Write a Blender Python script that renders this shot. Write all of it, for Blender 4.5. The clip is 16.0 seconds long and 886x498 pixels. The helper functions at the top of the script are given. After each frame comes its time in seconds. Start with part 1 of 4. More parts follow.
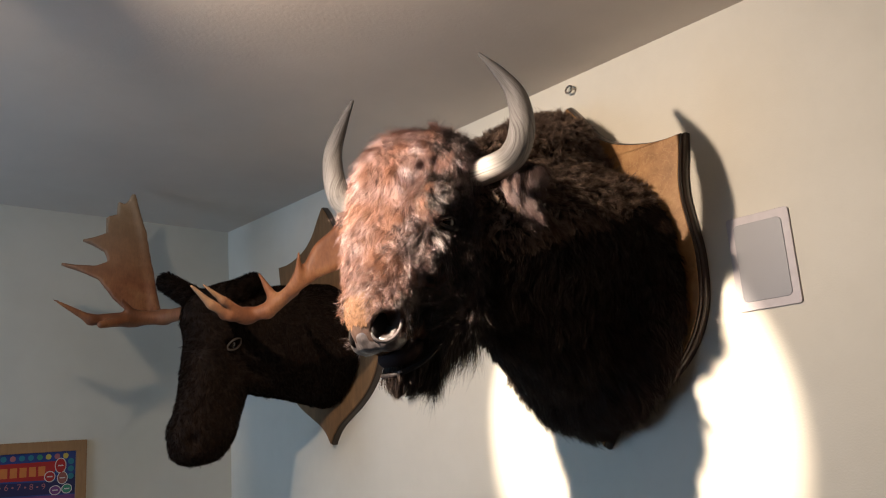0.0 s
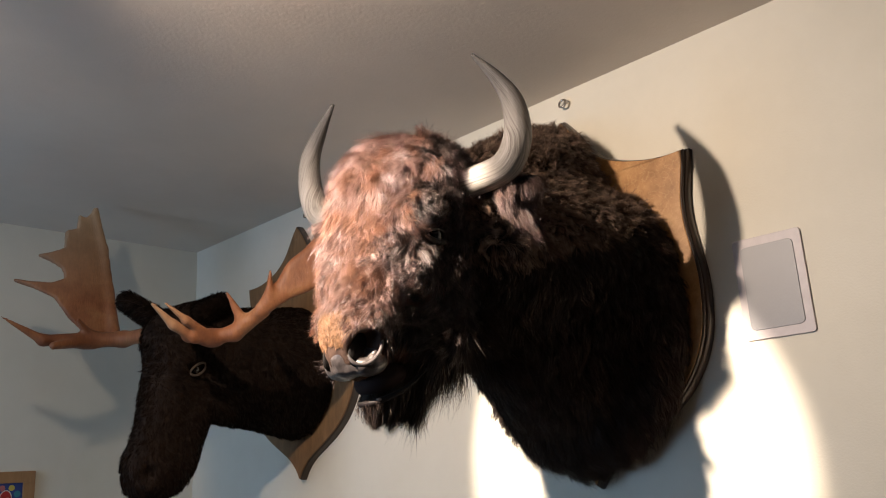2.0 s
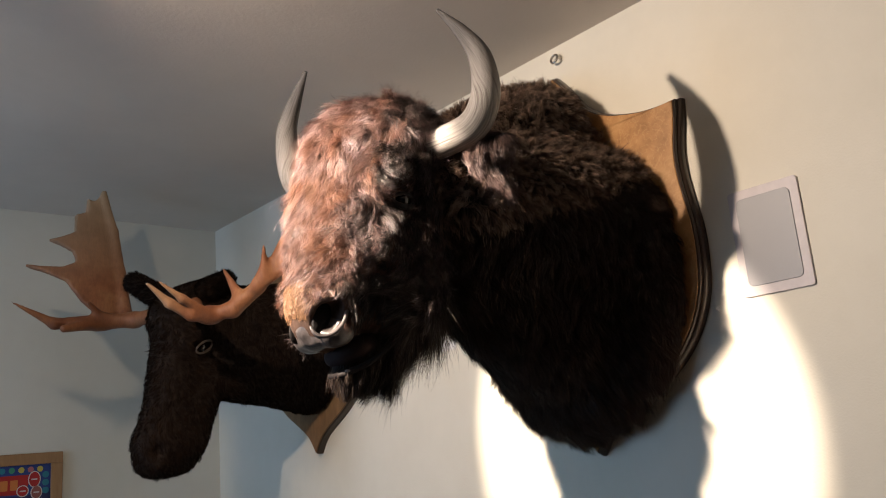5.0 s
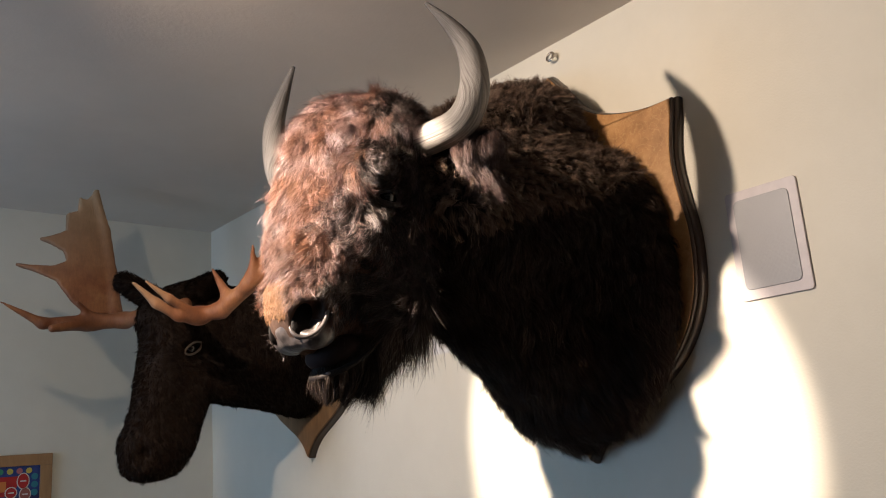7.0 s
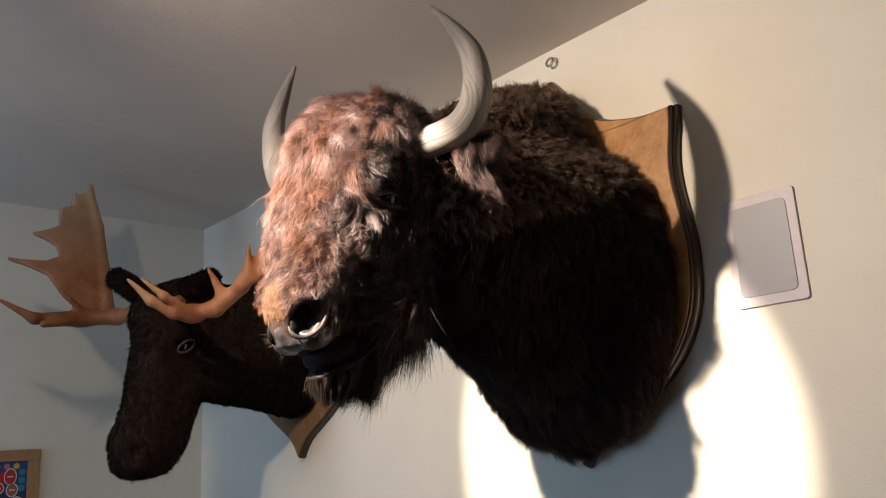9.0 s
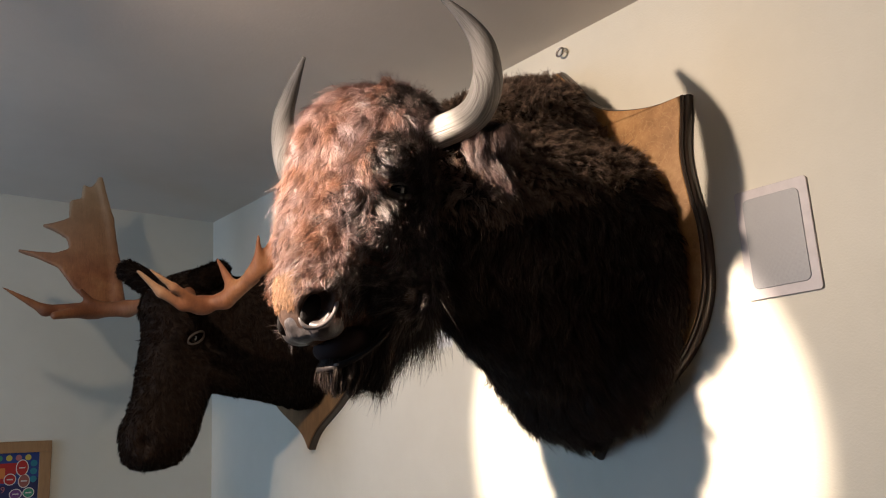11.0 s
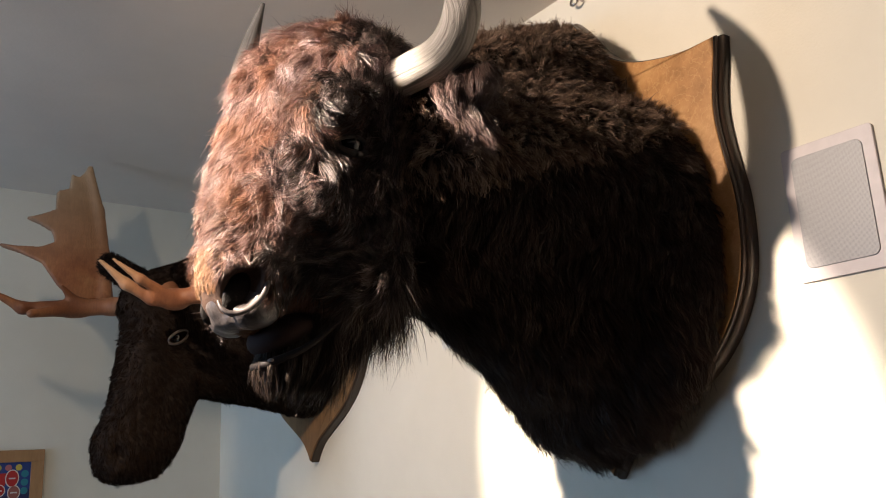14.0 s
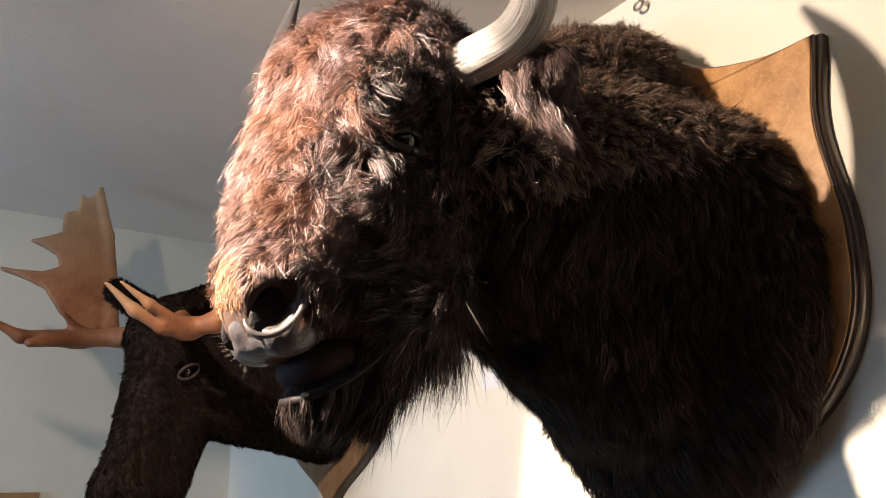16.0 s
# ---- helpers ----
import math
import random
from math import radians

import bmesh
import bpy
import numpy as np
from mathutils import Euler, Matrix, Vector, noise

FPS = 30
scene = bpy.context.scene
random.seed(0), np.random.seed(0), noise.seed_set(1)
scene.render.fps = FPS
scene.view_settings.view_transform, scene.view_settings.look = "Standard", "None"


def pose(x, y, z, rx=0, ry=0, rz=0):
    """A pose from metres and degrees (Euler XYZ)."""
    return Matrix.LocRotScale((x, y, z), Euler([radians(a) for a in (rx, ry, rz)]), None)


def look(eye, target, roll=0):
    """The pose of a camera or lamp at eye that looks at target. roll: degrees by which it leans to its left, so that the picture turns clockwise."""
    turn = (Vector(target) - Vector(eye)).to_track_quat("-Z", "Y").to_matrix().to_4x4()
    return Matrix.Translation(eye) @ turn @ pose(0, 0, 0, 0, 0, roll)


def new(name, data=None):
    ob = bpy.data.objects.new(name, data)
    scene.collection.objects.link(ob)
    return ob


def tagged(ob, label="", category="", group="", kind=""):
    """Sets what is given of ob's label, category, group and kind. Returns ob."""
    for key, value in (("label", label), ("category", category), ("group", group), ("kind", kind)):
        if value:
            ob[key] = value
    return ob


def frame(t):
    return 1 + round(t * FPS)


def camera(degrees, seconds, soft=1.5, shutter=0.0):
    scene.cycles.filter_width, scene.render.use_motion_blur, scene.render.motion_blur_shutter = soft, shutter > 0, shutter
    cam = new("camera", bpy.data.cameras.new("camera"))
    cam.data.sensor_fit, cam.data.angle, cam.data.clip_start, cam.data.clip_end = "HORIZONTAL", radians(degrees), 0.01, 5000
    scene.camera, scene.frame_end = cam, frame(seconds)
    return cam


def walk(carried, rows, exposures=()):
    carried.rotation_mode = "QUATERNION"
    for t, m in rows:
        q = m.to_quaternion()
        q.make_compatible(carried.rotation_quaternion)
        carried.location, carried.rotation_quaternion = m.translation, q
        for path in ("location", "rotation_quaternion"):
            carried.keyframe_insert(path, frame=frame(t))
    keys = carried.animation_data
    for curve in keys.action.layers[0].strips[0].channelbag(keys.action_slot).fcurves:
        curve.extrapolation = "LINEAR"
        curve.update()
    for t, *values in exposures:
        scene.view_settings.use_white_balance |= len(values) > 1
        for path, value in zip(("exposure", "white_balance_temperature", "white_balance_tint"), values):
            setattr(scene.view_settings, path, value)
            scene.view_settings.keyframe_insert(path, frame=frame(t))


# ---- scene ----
cam = camera(56.5, 16.0, soft=1.0)
PATH = [
    (0, (-2.428, -0.138, 1.65), (-1.081, 1.274, 2.089), -4.1),
    (0.5, (-2.4, -0.06, 1.647), (-0.971, 1.264, 2.098), -3.9),
    (1, (-2.303, -0.034, 1.649), (-0.888, 1.301, 2.116), -3.5),
    (1.5, (-2.289, -0.008, 1.663), (-0.91, 1.352, 2.161), -3.5),
    (2, (-2.302, 0.038, 1.653), (-0.922, 1.391, 2.167), -3.4),
    (2.5, (-2.274, 0.064, 1.653), (-0.895, 1.423, 2.156), -3.5),
    (3, (-2.244, 0.041, 1.645), (-0.878, 1.419, 2.129), -3.8),
    (3.5, (-2.199, 0.015, 1.638), (-0.851, 1.417, 2.104), -4.3),
    (4, (-2.165, -0.02, 1.638), (-0.84, 1.407, 2.095), -4.6),
    (6.5, (-2.024, -0.056, 1.642), (-0.749, 1.414, 2.107), -4.7),
    (7, (-2.02, -0.033, 1.637), (-0.741, 1.43, 2.107), -4.3),
    (7.5, (-2.028, -0.031, 1.638), (-0.739, 1.423, 2.113), -3.9),
    (8, (-2.034, -0.021, 1.64), (-0.732, 1.42, 2.118), -3.6),
    (10.5, (-2.051, -0.018, 1.638), (-0.759, 1.437, 2.102), -3.1),
    (11, (-2.04, -0.01, 1.636), (-0.754, 1.452, 2.094), -3.3),
    (11.5, (-2.021, -0.011, 1.641), (-0.745, 1.462, 2.09), -3.5),
    (12, (-1.97, -0.018, 1.647), (-0.715, 1.475, 2.089), -3.6),
    (12.5, (-1.872, -0.027, 1.657), (-0.641, 1.487, 2.096), -3.8),
    (13, (-1.832, 0.03, 1.659), (-0.628, 1.563, 2.106), -3.8),
    (13.5, (-1.786, 0.129, 1.643), (-0.602, 1.672, 2.11), -3.6),
    (14, (-1.645, 0.17, 1.636), (-0.476, 1.717, 2.125), -2.8),
    (14.5, (-1.591, 0.29, 1.646), (-0.456, 1.839, 2.202), -1.9),
    (15, (-1.619, 0.43, 1.665), (-0.427, 1.908, 2.295), -3.3),
    (15.5, (-1.586, 0.443, 1.667), (-0.432, 1.947, 2.305), -2.3),
    (16, (-1.567, 0.436, 1.657), (-0.43, 1.97, 2.252), -1.6),
]
walk(cam, [(t, look(eye, target, roll)) for t, eye, target, roll in PATH],
     [(0, 0.0), (2.0, 0.03), (12.0, 0.05), (13.0, 0.14), (14.1, 0.34), (14.6, 0.52), (15.2, 0.64), (16.0, 0.74)])

# ---- light and exposure ----
def spot(name, at, target, watts, colour, cone, blend, size):
    data = bpy.data.lights.new(name, "SPOT")
    data.energy, data.color, data.spot_size, data.spot_blend, data.shadow_soft_size = watts, colour, radians(cone), blend, size
    ob = new(name, data)
    ob.matrix_world = look(at, target)
    return ob


LAMP = (-2.15, 1.635, 2.816)
spot("spotlight_core", LAMP, (0.0, 1.58, 1.69), 860, (1.0, 0.83, 0.67), 30.8, 0.34, 0.020)
spot("spotlight_spill", LAMP, (0.0, 1.35, 1.36), 184, (1.0, 0.81, 0.65), 128, 0.9, 0.020)
spot("second_spotlight", (-2.0, 2.0, 2.87), (-0.75, 4.3, 1.3), 32, (1.0, 0.82, 0.62), 95, 0.9, 0.05)

# Cool fill added at an assumed, unseen window for the blue tint near the corner.
day = bpy.data.lights.new("assumed_window_fill", "AREA")
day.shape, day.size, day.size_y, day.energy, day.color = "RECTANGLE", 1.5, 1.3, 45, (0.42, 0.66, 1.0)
day_ob = new("assumed_window_fill", day)
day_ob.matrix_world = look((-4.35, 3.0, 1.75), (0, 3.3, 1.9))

sky = bpy.data.worlds.new("sky")
scene.world = sky
sky.use_nodes = True
sky_tex = sky.node_tree.nodes.new("ShaderNodeTexSky")
sky_tex.sky_type, sky_tex.sun_disc, sky_tex.sun_elevation = "NISHITA", False, radians(25)
sky.node_tree.links.new(sky_tex.outputs[0], sky.node_tree.nodes["Background"].inputs[0])
sky.node_tree.nodes["Background"].inputs[1].default_value = 0.06


# ---- materials ----
class Mat:
    """A small builder of node materials."""

    def __init__(self, name):
        self.m = bpy.data.materials.new(name)
        self.m.use_nodes = True
        self.t = self.m.node_tree
        self.b = self.t.nodes["Principled BSDF"]

    def n(self, kind, **vals):
        node = self.t.nodes.new(kind)
        for k, v in vals.items():
            node.inputs[k].default_value = v
        return node

    def link(self, a, b):
        self.t.links.new(a, b)

    def coord(self, scale=(1, 1, 1)):
        c = self.n("ShaderNodeTexCoord")
        mp = self.n("ShaderNodeMapping")
        mp.inputs["Scale"].default_value = scale
        self.link(c.outputs["Object"], mp.inputs["Vector"])
        return mp.outputs["Vector"]

    def noise(self, vec, scale, detail=4.0, rough=0.6):
        nd = self.n("ShaderNodeTexNoise", Scale=scale, Detail=detail, Roughness=rough)
        self.link(vec, nd.inputs["Vector"])
        return nd.outputs["Fac"]

    def ramp(self, fac, stops):
        r = self.n("ShaderNodeValToRGB")
        els = r.color_ramp.elements
        while len(els) < len(stops):
            els.new(0.5)
        for e, (p, c) in zip(els, stops):
            e.position, e.color = p, (*c, 1)
        self.link(fac, r.inputs["Fac"])
        return r.outputs["Color"]

    def mix(self, fac, a, b, mode="MIX"):
        mx = self.n("ShaderNodeMix")
        mx.data_type, mx.blend_type = "RGBA", mode
        if isinstance(fac, float):
            mx.inputs[0].default_value = fac
        else:
            self.link(fac, mx.inputs[0])
        for s, v in ((6, a), (7, b)):
            if isinstance(v, tuple):
                mx.inputs[s].default_value = (*v, 1)
            else:
                self.link(v, mx.inputs[s])
        return mx.outputs[2]

    def base(self, c, rough=0.6, spec=0.4):
        if isinstance(c, tuple):
            self.b.inputs["Base Color"].default_value = (*c, 1)
        else:
            self.link(c, self.b.inputs["Base Color"])
        self.b.inputs["Specular IOR Level"].default_value = spec
        if isinstance(rough, float):
            self.b.inputs["Roughness"].default_value = rough
        else:
            self.link(rough, self.b.inputs["Roughness"])
        return self

    def bump(self, h, strength, dist):
        bp = self.n("ShaderNodeBump", Strength=strength, Distance=dist)
        self.link(h, bp.inputs["Height"])
        self.link(bp.outputs["Normal"], self.b.inputs["Normal"])
        return self


def paint(name, colour, stain, rough=0.75, grain=160):
    k = Mat(name)
    v = k.coord()
    c = k.ramp(k.noise(v, 1.6, 5), [(0.35, stain), (0.65, colour)])
    c = k.mix(k.noise(v, 14.0, 3), c, k.mix(0.06, c, (0.3, 0.26, 0.2)))
    k.base(c, rough, 0.25)
    k.bump(k.noise(v, grain, 3, 0.5), 0.16, 0.004)
    return k.m


WALL = paint("cream_wall_paint", (0.74, 0.695, 0.595), (0.68, 0.635, 0.535))
# Paint of the unseen walls, dark to limit light bounced onto the mounts.
LOW_BOUNCE = paint("low_bounce_wall_paint", (0.20, 0.16, 0.13), (0.16, 0.125, 0.10))
BACK = paint("pale_wall_paint", (0.70, 0.68, 0.60), (0.64, 0.62, 0.54))
CEIL = paint("ceiling_paint", (0.72, 0.645, 0.565), (0.67, 0.60, 0.525), 0.8, 90)
FLOOR = paint("low_bounce_floor", (0.14, 0.105, 0.08), (0.10, 0.075, 0.055), 0.6)


def fur(name, roots, tips, rough=0.5, sheen=0.0, spec=0.35, patch=None):
    """Hair: each strand takes its own shade of two, and pales from root to tip."""
    k = Mat(name)
    g = k.n("ShaderNodeNewGeometry")
    at = k.n("ShaderNodeAttribute")
    at.attribute_name = "along"
    lk = k.n("ShaderNodeAttribute")
    lk.attribute_name = "lock"
    both = k.n("ShaderNodeMath")
    both.operation = "MULTIPLY_ADD"
    k.link(g.outputs["Random Per Island"], both.inputs[0])
    both.inputs[1].default_value = 0.55
    part_lock = k.n("ShaderNodeMath")
    part_lock.operation = "MULTIPLY"
    part_lock.inputs[1].default_value = 0.45
    k.link(lk.outputs["Fac"], part_lock.inputs[0])
    k.link(part_lock.outputs[0], both.inputs[2])
    low = k.ramp(both.outputs[0], [(0.1, roots[0]), (0.9, roots[1])])
    high = k.ramp(both.outputs[0], [(0.08, tips[0]), (0.55, tips[1]), (0.92, tips[2])])
    if patch:
        high = k.mix(k.ramp(k.noise(k.coord(), 9.0, 3), [(0.44, (0, 0, 0)), (0.64, (0.8, 0.8, 0.8))]), high, k.mix(0.35, patch, high))
    else:
        high = k.mix(k.ramp(k.noise(k.coord(), 11.0, 3), [(0.4, (0, 0, 0)), (0.7, (0.5, 0.5, 0.5))]), high, k.mix(0.5, high, (0.0, 0.0, 0.0)))
    k.base(k.mix(at.outputs["Fac"], low, high), rough, spec)
    if sheen:
        k.b.inputs["Sheen Weight"].default_value = sheen
    return k.m


def skin(name, a, b, rough=0.8):
    k = Mat(name)
    v = k.coord()
    k.base(k.ramp(k.noise(v, 30, 4), [(0.3, a), (0.7, b)]), rough, 0.2)
    k.bump(k.noise(v, 220, 2), 0.4, 0.004)
    return k.m


FACE_FUR = fur("face_fur", ((0.025, 0.011, 0.007), (0.085, 0.038, 0.021)), ((0.045, 0.021, 0.014), (0.135, 0.070, 0.055), (0.25, 0.178, 0.175)), 0.45, 0.0, spec=0.22, patch=(0.19, 0.068, 0.022))
GUARD_FUR = fur("silvered_guard_hair", ((0.08, 0.038, 0.026), (0.12, 0.066, 0.054)), ((0.11, 0.058, 0.048), (0.20, 0.136, 0.132), (0.40, 0.335, 0.35)), 0.38, spec=0.3, patch=(0.23, 0.092, 0.038))
EAR_FUR = fur("ear_fur", ((0.03, 0.018, 0.014), (0.055, 0.032, 0.026)), ((0.06, 0.032, 0.025), (0.12, 0.073, 0.063), (0.27, 0.205, 0.20)), 0.42, spec=0.22)
# Dark cheek hair deepened for the shaded side; pale tips imitate lit tufts.
SHADED_CHEEK_FUR = fur("shaded_cheek_fur", ((0.006, 0.004, 0.003), (0.016, 0.010, 0.007)), ((0.016, 0.010, 0.008), (0.05, 0.033, 0.027), (0.30, 0.24, 0.235)), 0.42, spec=0.25)
MANE_FUR = fur("mane_fur", ((0.006, 0.0035, 0.0025), (0.014, 0.008, 0.006)), ((0.016, 0.009, 0.006), (0.036, 0.021, 0.014), (0.085, 0.052, 0.037)), 0.45, spec=0.14)
# Same coat as the mane, paled to put lamplight into its colour.
LIT_WOOL_FUR = fur("lit_hump_wool", ((0.04, 0.024, 0.016), (0.08, 0.05, 0.036)), ((0.10, 0.062, 0.043), (0.25, 0.165, 0.12), (0.46, 0.34, 0.27)), 0.45, spec=0.2)
BEARD_FUR = fur("beard_fur", ((0.012, 0.008, 0.006), (0.028, 0.017, 0.012)), ((0.03, 0.019, 0.014), (0.05, 0.033, 0.025), (0.10, 0.07, 0.055)), 0.45, spec=0.2)
BRIDGE_FUR = fur("nose_bridge_fur", ((0.10, 0.042, 0.016), (0.14, 0.062, 0.024)), ((0.16, 0.075, 0.03), (0.22, 0.11, 0.05), (0.27, 0.155, 0.09)), 0.5)
MOOSE_FUR = fur("moose_fur", ((0.004, 0.002, 0.0015), (0.008, 0.0045, 0.003)), ((0.007, 0.0035, 0.002), (0.015, 0.0075, 0.004), (0.036, 0.018, 0.009)), 0.65, spec=0.06)
HIDE = skin("dark_hide", (0.010, 0.007, 0.005), (0.022, 0.014, 0.010))
FACE_HIDE = skin("russet_hide", (0.035, 0.02, 0.015), (0.07, 0.04, 0.028))
MOOSE_HIDE = skin("moose_hide", (0.012, 0.007, 0.005), (0.026, 0.016, 0.011))
NOSTRIL_DARK = skin("nostril_black", (0.004, 0.003, 0.003), (0.008, 0.006, 0.005), 0.7)


def leather():
    k = Mat("nose_leather")
    v = k.coord()
    n1 = k.noise(v, 45, 5)
    k.base(k.ramp(n1, [(0.3, (0.025, 0.02, 0.019)), (0.55, (0.065, 0.054, 0.051)), (0.8, (0.13, 0.11, 0.105))]), 0.33, 0.5)
    k.bump(k.noise(v, 130, 4), 0.5, 0.003)
    return k.m


NOSE = leather()


def horn_mat():
    k = Mat("painted_horn")
    at = k.n("ShaderNodeAttribute")
    at.attribute_name = "along"
    v = k.coord((1, 1, 1))
    st = k.n("ShaderNodeAttribute")
    st.attribute_name = "streak"
    cmb = k.n("ShaderNodeCombineXYZ")
    k.link(st.outputs["Fac"], cmb.inputs[0])
    k.link(at.outputs["Fac"], cmb.inputs[1])
    mp = k.n("ShaderNodeMapping")
    mp.inputs["Scale"].default_value = (9, 1.1, 1)
    k.link(cmb.outputs[0], mp.inputs["Vector"])
    nz = k.noise(mp.outputs["Vector"], 3.0, 6, 0.7)
    pale = k.ramp(nz, [(0.34, (0.07, 0.06, 0.055)), (0.44, (0.20, 0.18, 0.16)), (0.6, (0.31, 0.285, 0.265)), (0.75, (0.40, 0.37, 0.355))])
    dark = k.ramp(nz, [(0.35, (0.03, 0.028, 0.027)), (0.65, (0.14, 0.13, 0.125))])
    fac = k.n("ShaderNodeMath")
    fac.operation = "MULTIPLY_ADD"
    k.link(nz, fac.inputs[0])
    fac.inputs[1].default_value = 0.35
    k.link(at.outputs["Fac"], fac.inputs[2])
    r = k.ramp(fac.outputs[0], [(0.68, (0, 0, 0)), (1.06, (1, 1, 1))])
    k.base(k.mix(r, pale, dark), 0.5, 0.35)
    k.bump(nz, 0.6, 0.006)
    return k.m


HORN = horn_mat()


def antler_mat():
    k = Mat("antler")
    v = k.coord()
    n1 = k.noise(v, 7, 5)
    c = k.ramp(n1, [(0.3, (0.19, 0.068, 0.032)), (0.55, (0.31, 0.125, 0.055)), (0.75, (0.41, 0.20, 0.09))])
    at = k.n("ShaderNodeAttribute")
    at.attribute_name = "along"
    grain = k.noise(k.coord((9, 9, 2)), 9, 6, 0.75)
    c = k.mix(k.ramp(grain, [(0.38, (0.3, 0.3, 0.3)), (0.6, (0, 0, 0))]), c, (0.10, 0.035, 0.02))
    c = k.mix(at.outputs["Fac"], c, k.ramp(n1, [(0.3, (0.40, 0.30, 0.18)), (0.7, (0.52, 0.41, 0.27))]))
    k.base(c, 0.5, 0.3)
    k.bump(grain, 0.35, 0.005)
    return k.m


ANTLER = antler_mat()


def board_mat():
    k = Mat("burl_veneer")
    v = k.coord((1, 1, 1))
    n1 = k.noise(v, 11, 7, 0.72)
    w = k.n("ShaderNodeTexWave", Scale=15.0, Distortion=18.0, Detail=3.0)
    w.inputs["Detail Scale"].default_value = 1.8
    k.link(v, w.inputs["Vector"])
    c = k.ramp(n1, [(0.28, (0.24, 0.11, 0.035)), (0.5, (0.40, 0.20, 0.07)), (0.72, (0.50, 0.28, 0.11))])
    c = k.mix(k.ramp(w.outputs["Fac"], [(0.90, (0, 0, 0)), (1.0, (0.3, 0.3, 0.3))]), c, (0.58, 0.35, 0.15))
    k.base(c, 0.38, 0.45)
    k.bump(n1, 0.15, 0.003)
    return k.m


BOARD = board_mat()


def wood(name, a, b, rough):
    k = Mat(name)
    v = k.coord((6, 6, 1.2))
    k.base(k.ramp(k.noise(v, 7, 6, 0.7), [(0.3, a), (0.7, b)]), rough, 0.5)
    k.bump(k.noise(v, 30, 4), 0.2, 0.002)
    return k.m


MOULD = wood("dark_moulding", (0.025, 0.015, 0.010), (0.06, 0.034, 0.020), 0.3)
DULL_BOARD = wood("brown_board", (0.14, 0.075, 0.03), (0.24, 0.13, 0.055), 0.6)
DARK_EDGE = wood("dark_edge", (0.03, 0.02, 0.014), (0.055, 0.035, 0.022), 0.45)
OAK = wood("oak_frame", (0.28, 0.15, 0.065), (0.36, 0.20, 0.09), 0.5)


def plain(name, c, rough=0.5, metal=0.0, spec=0.4, var=0.12):
    k = Mat(name)
    v = k.coord()
    d = tuple(x * (1 - var) for x in c)
    k.base(k.ramp(k.noise(v, 25, 4), [(0.3, d), (0.7, c)]), rough, spec)
    k.b.inputs["Metallic"].default_value = metal
    return k.m


BEZEL = plain("speaker_frame_plastic", (0.62, 0.56, 0.56), 0.5)
STEEL = plain("bright_steel", (0.55, 0.52, 0.48), 0.25, 1.0)
RIM = plain("moist_rim_skin", (0.115, 0.098, 0.096), 0.35, spec=0.4, var=0.75)
EYE_M = plain("glass_eye", (0.012, 0.007, 0.005), 0.06, spec=0.8)
LID = plain("eyelid_skin", (0.02, 0.014, 0.012), 0.5)
MOOSE_LID = plain("moose_eyelid", (0.075, 0.052, 0.038), 0.6, var=0.5)
GUM = plain("mouth_lining", (0.03, 0.017, 0.015), 0.75, spec=0.12)
LIP = plain("lip_skin", (0.018, 0.013, 0.012), 0.6, spec=0.2, var=0.6)
LIP_PALE = plain("pale_lip_skin", (0.28, 0.22, 0.19), 0.55, spec=0.3, var=0.4)
PAPER = plain("paper_label", (0.72, 0.70, 0.68), 0.7)


def grille_mat():
    k = Mat("speaker_grille")
    v = k.coord()
    vo = k.n("ShaderNodeTexVoronoi", Scale=430.0)
    vo.inputs["Randomness"].default_value = 0.0
    k.link(v, vo.inputs["Vector"])
    dots = k.ramp(vo.outputs["Distance"], [(0.25, (0.24, 0.235, 0.24)), (0.45, (0.40, 0.39, 0.40))])
    k.base(k.mix(k.noise(v, 6, 3), dots, k.mix(0.15, dots, (0.2, 0.2, 0.2))), 0.45, 0.4)
    k.bump(vo.outputs["Distance"], 0.1, 0.0006)
    return k.m


GRILLE = grille_mat()


# ---- helpers for meshes ----
def ob_from(name, verts, faces, mat, parent=None, label="", at=(0, 0, 0), smooth=True, attrs=None):
    """One mesh object from arrays of world points; under a parent it keeps its place."""
    me = bpy.data.meshes.new(name)
    v = np.asarray(verts, dtype=np.float32)
    if parent is not None:
        base = parent
        shift = Vector((0, 0, 0))
        while base is not None:
            shift += base.location
            base = base.parent
        at = shift
    v = v - np.asarray(at, dtype=np.float32)
    groups = faces if isinstance(faces, list) and len(faces) and isinstance(faces[0], np.ndarray) and faces[0].ndim == 2 else None
    if groups is None:
        me.from_pydata(v.tolist(), [], [list(map(int, f)) for f in faces])
    else:
        loops = np.concatenate([g.ravel() for g in groups]).astype(np.int32)
        sizes = np.concatenate([np.full(len(g), g.shape[1]) for g in groups]).astype(np.int32)
        me.vertices.add(len(v))
        me.vertices.foreach_set("co", v.ravel())
        me.loops.add(len(loops))
        me.loops.foreach_set("vertex_index", loops)
        me.polygons.add(len(sizes))
        me.polygons.foreach_set("loop_start", np.concatenate([[0], np.cumsum(sizes)[:-1]]).astype(np.int32))
    for key, vals in (attrs or {}).items():
        a = me.attributes.new(key, "FLOAT", "POINT")
        a.data.foreach_set("value", np.asarray(vals, dtype=np.float32))
    me.update(calc_edges=True)
    me.validate()
    if smooth:
        me.polygons.foreach_set("use_smooth", np.ones(len(me.polygons), dtype=bool))
    me.materials.append(mat)
    ob = new(name, me)
    if parent is not None:
        ob.parent = parent
    else:
        ob.location = at
    if label:
        ob["label"] = label
    return ob


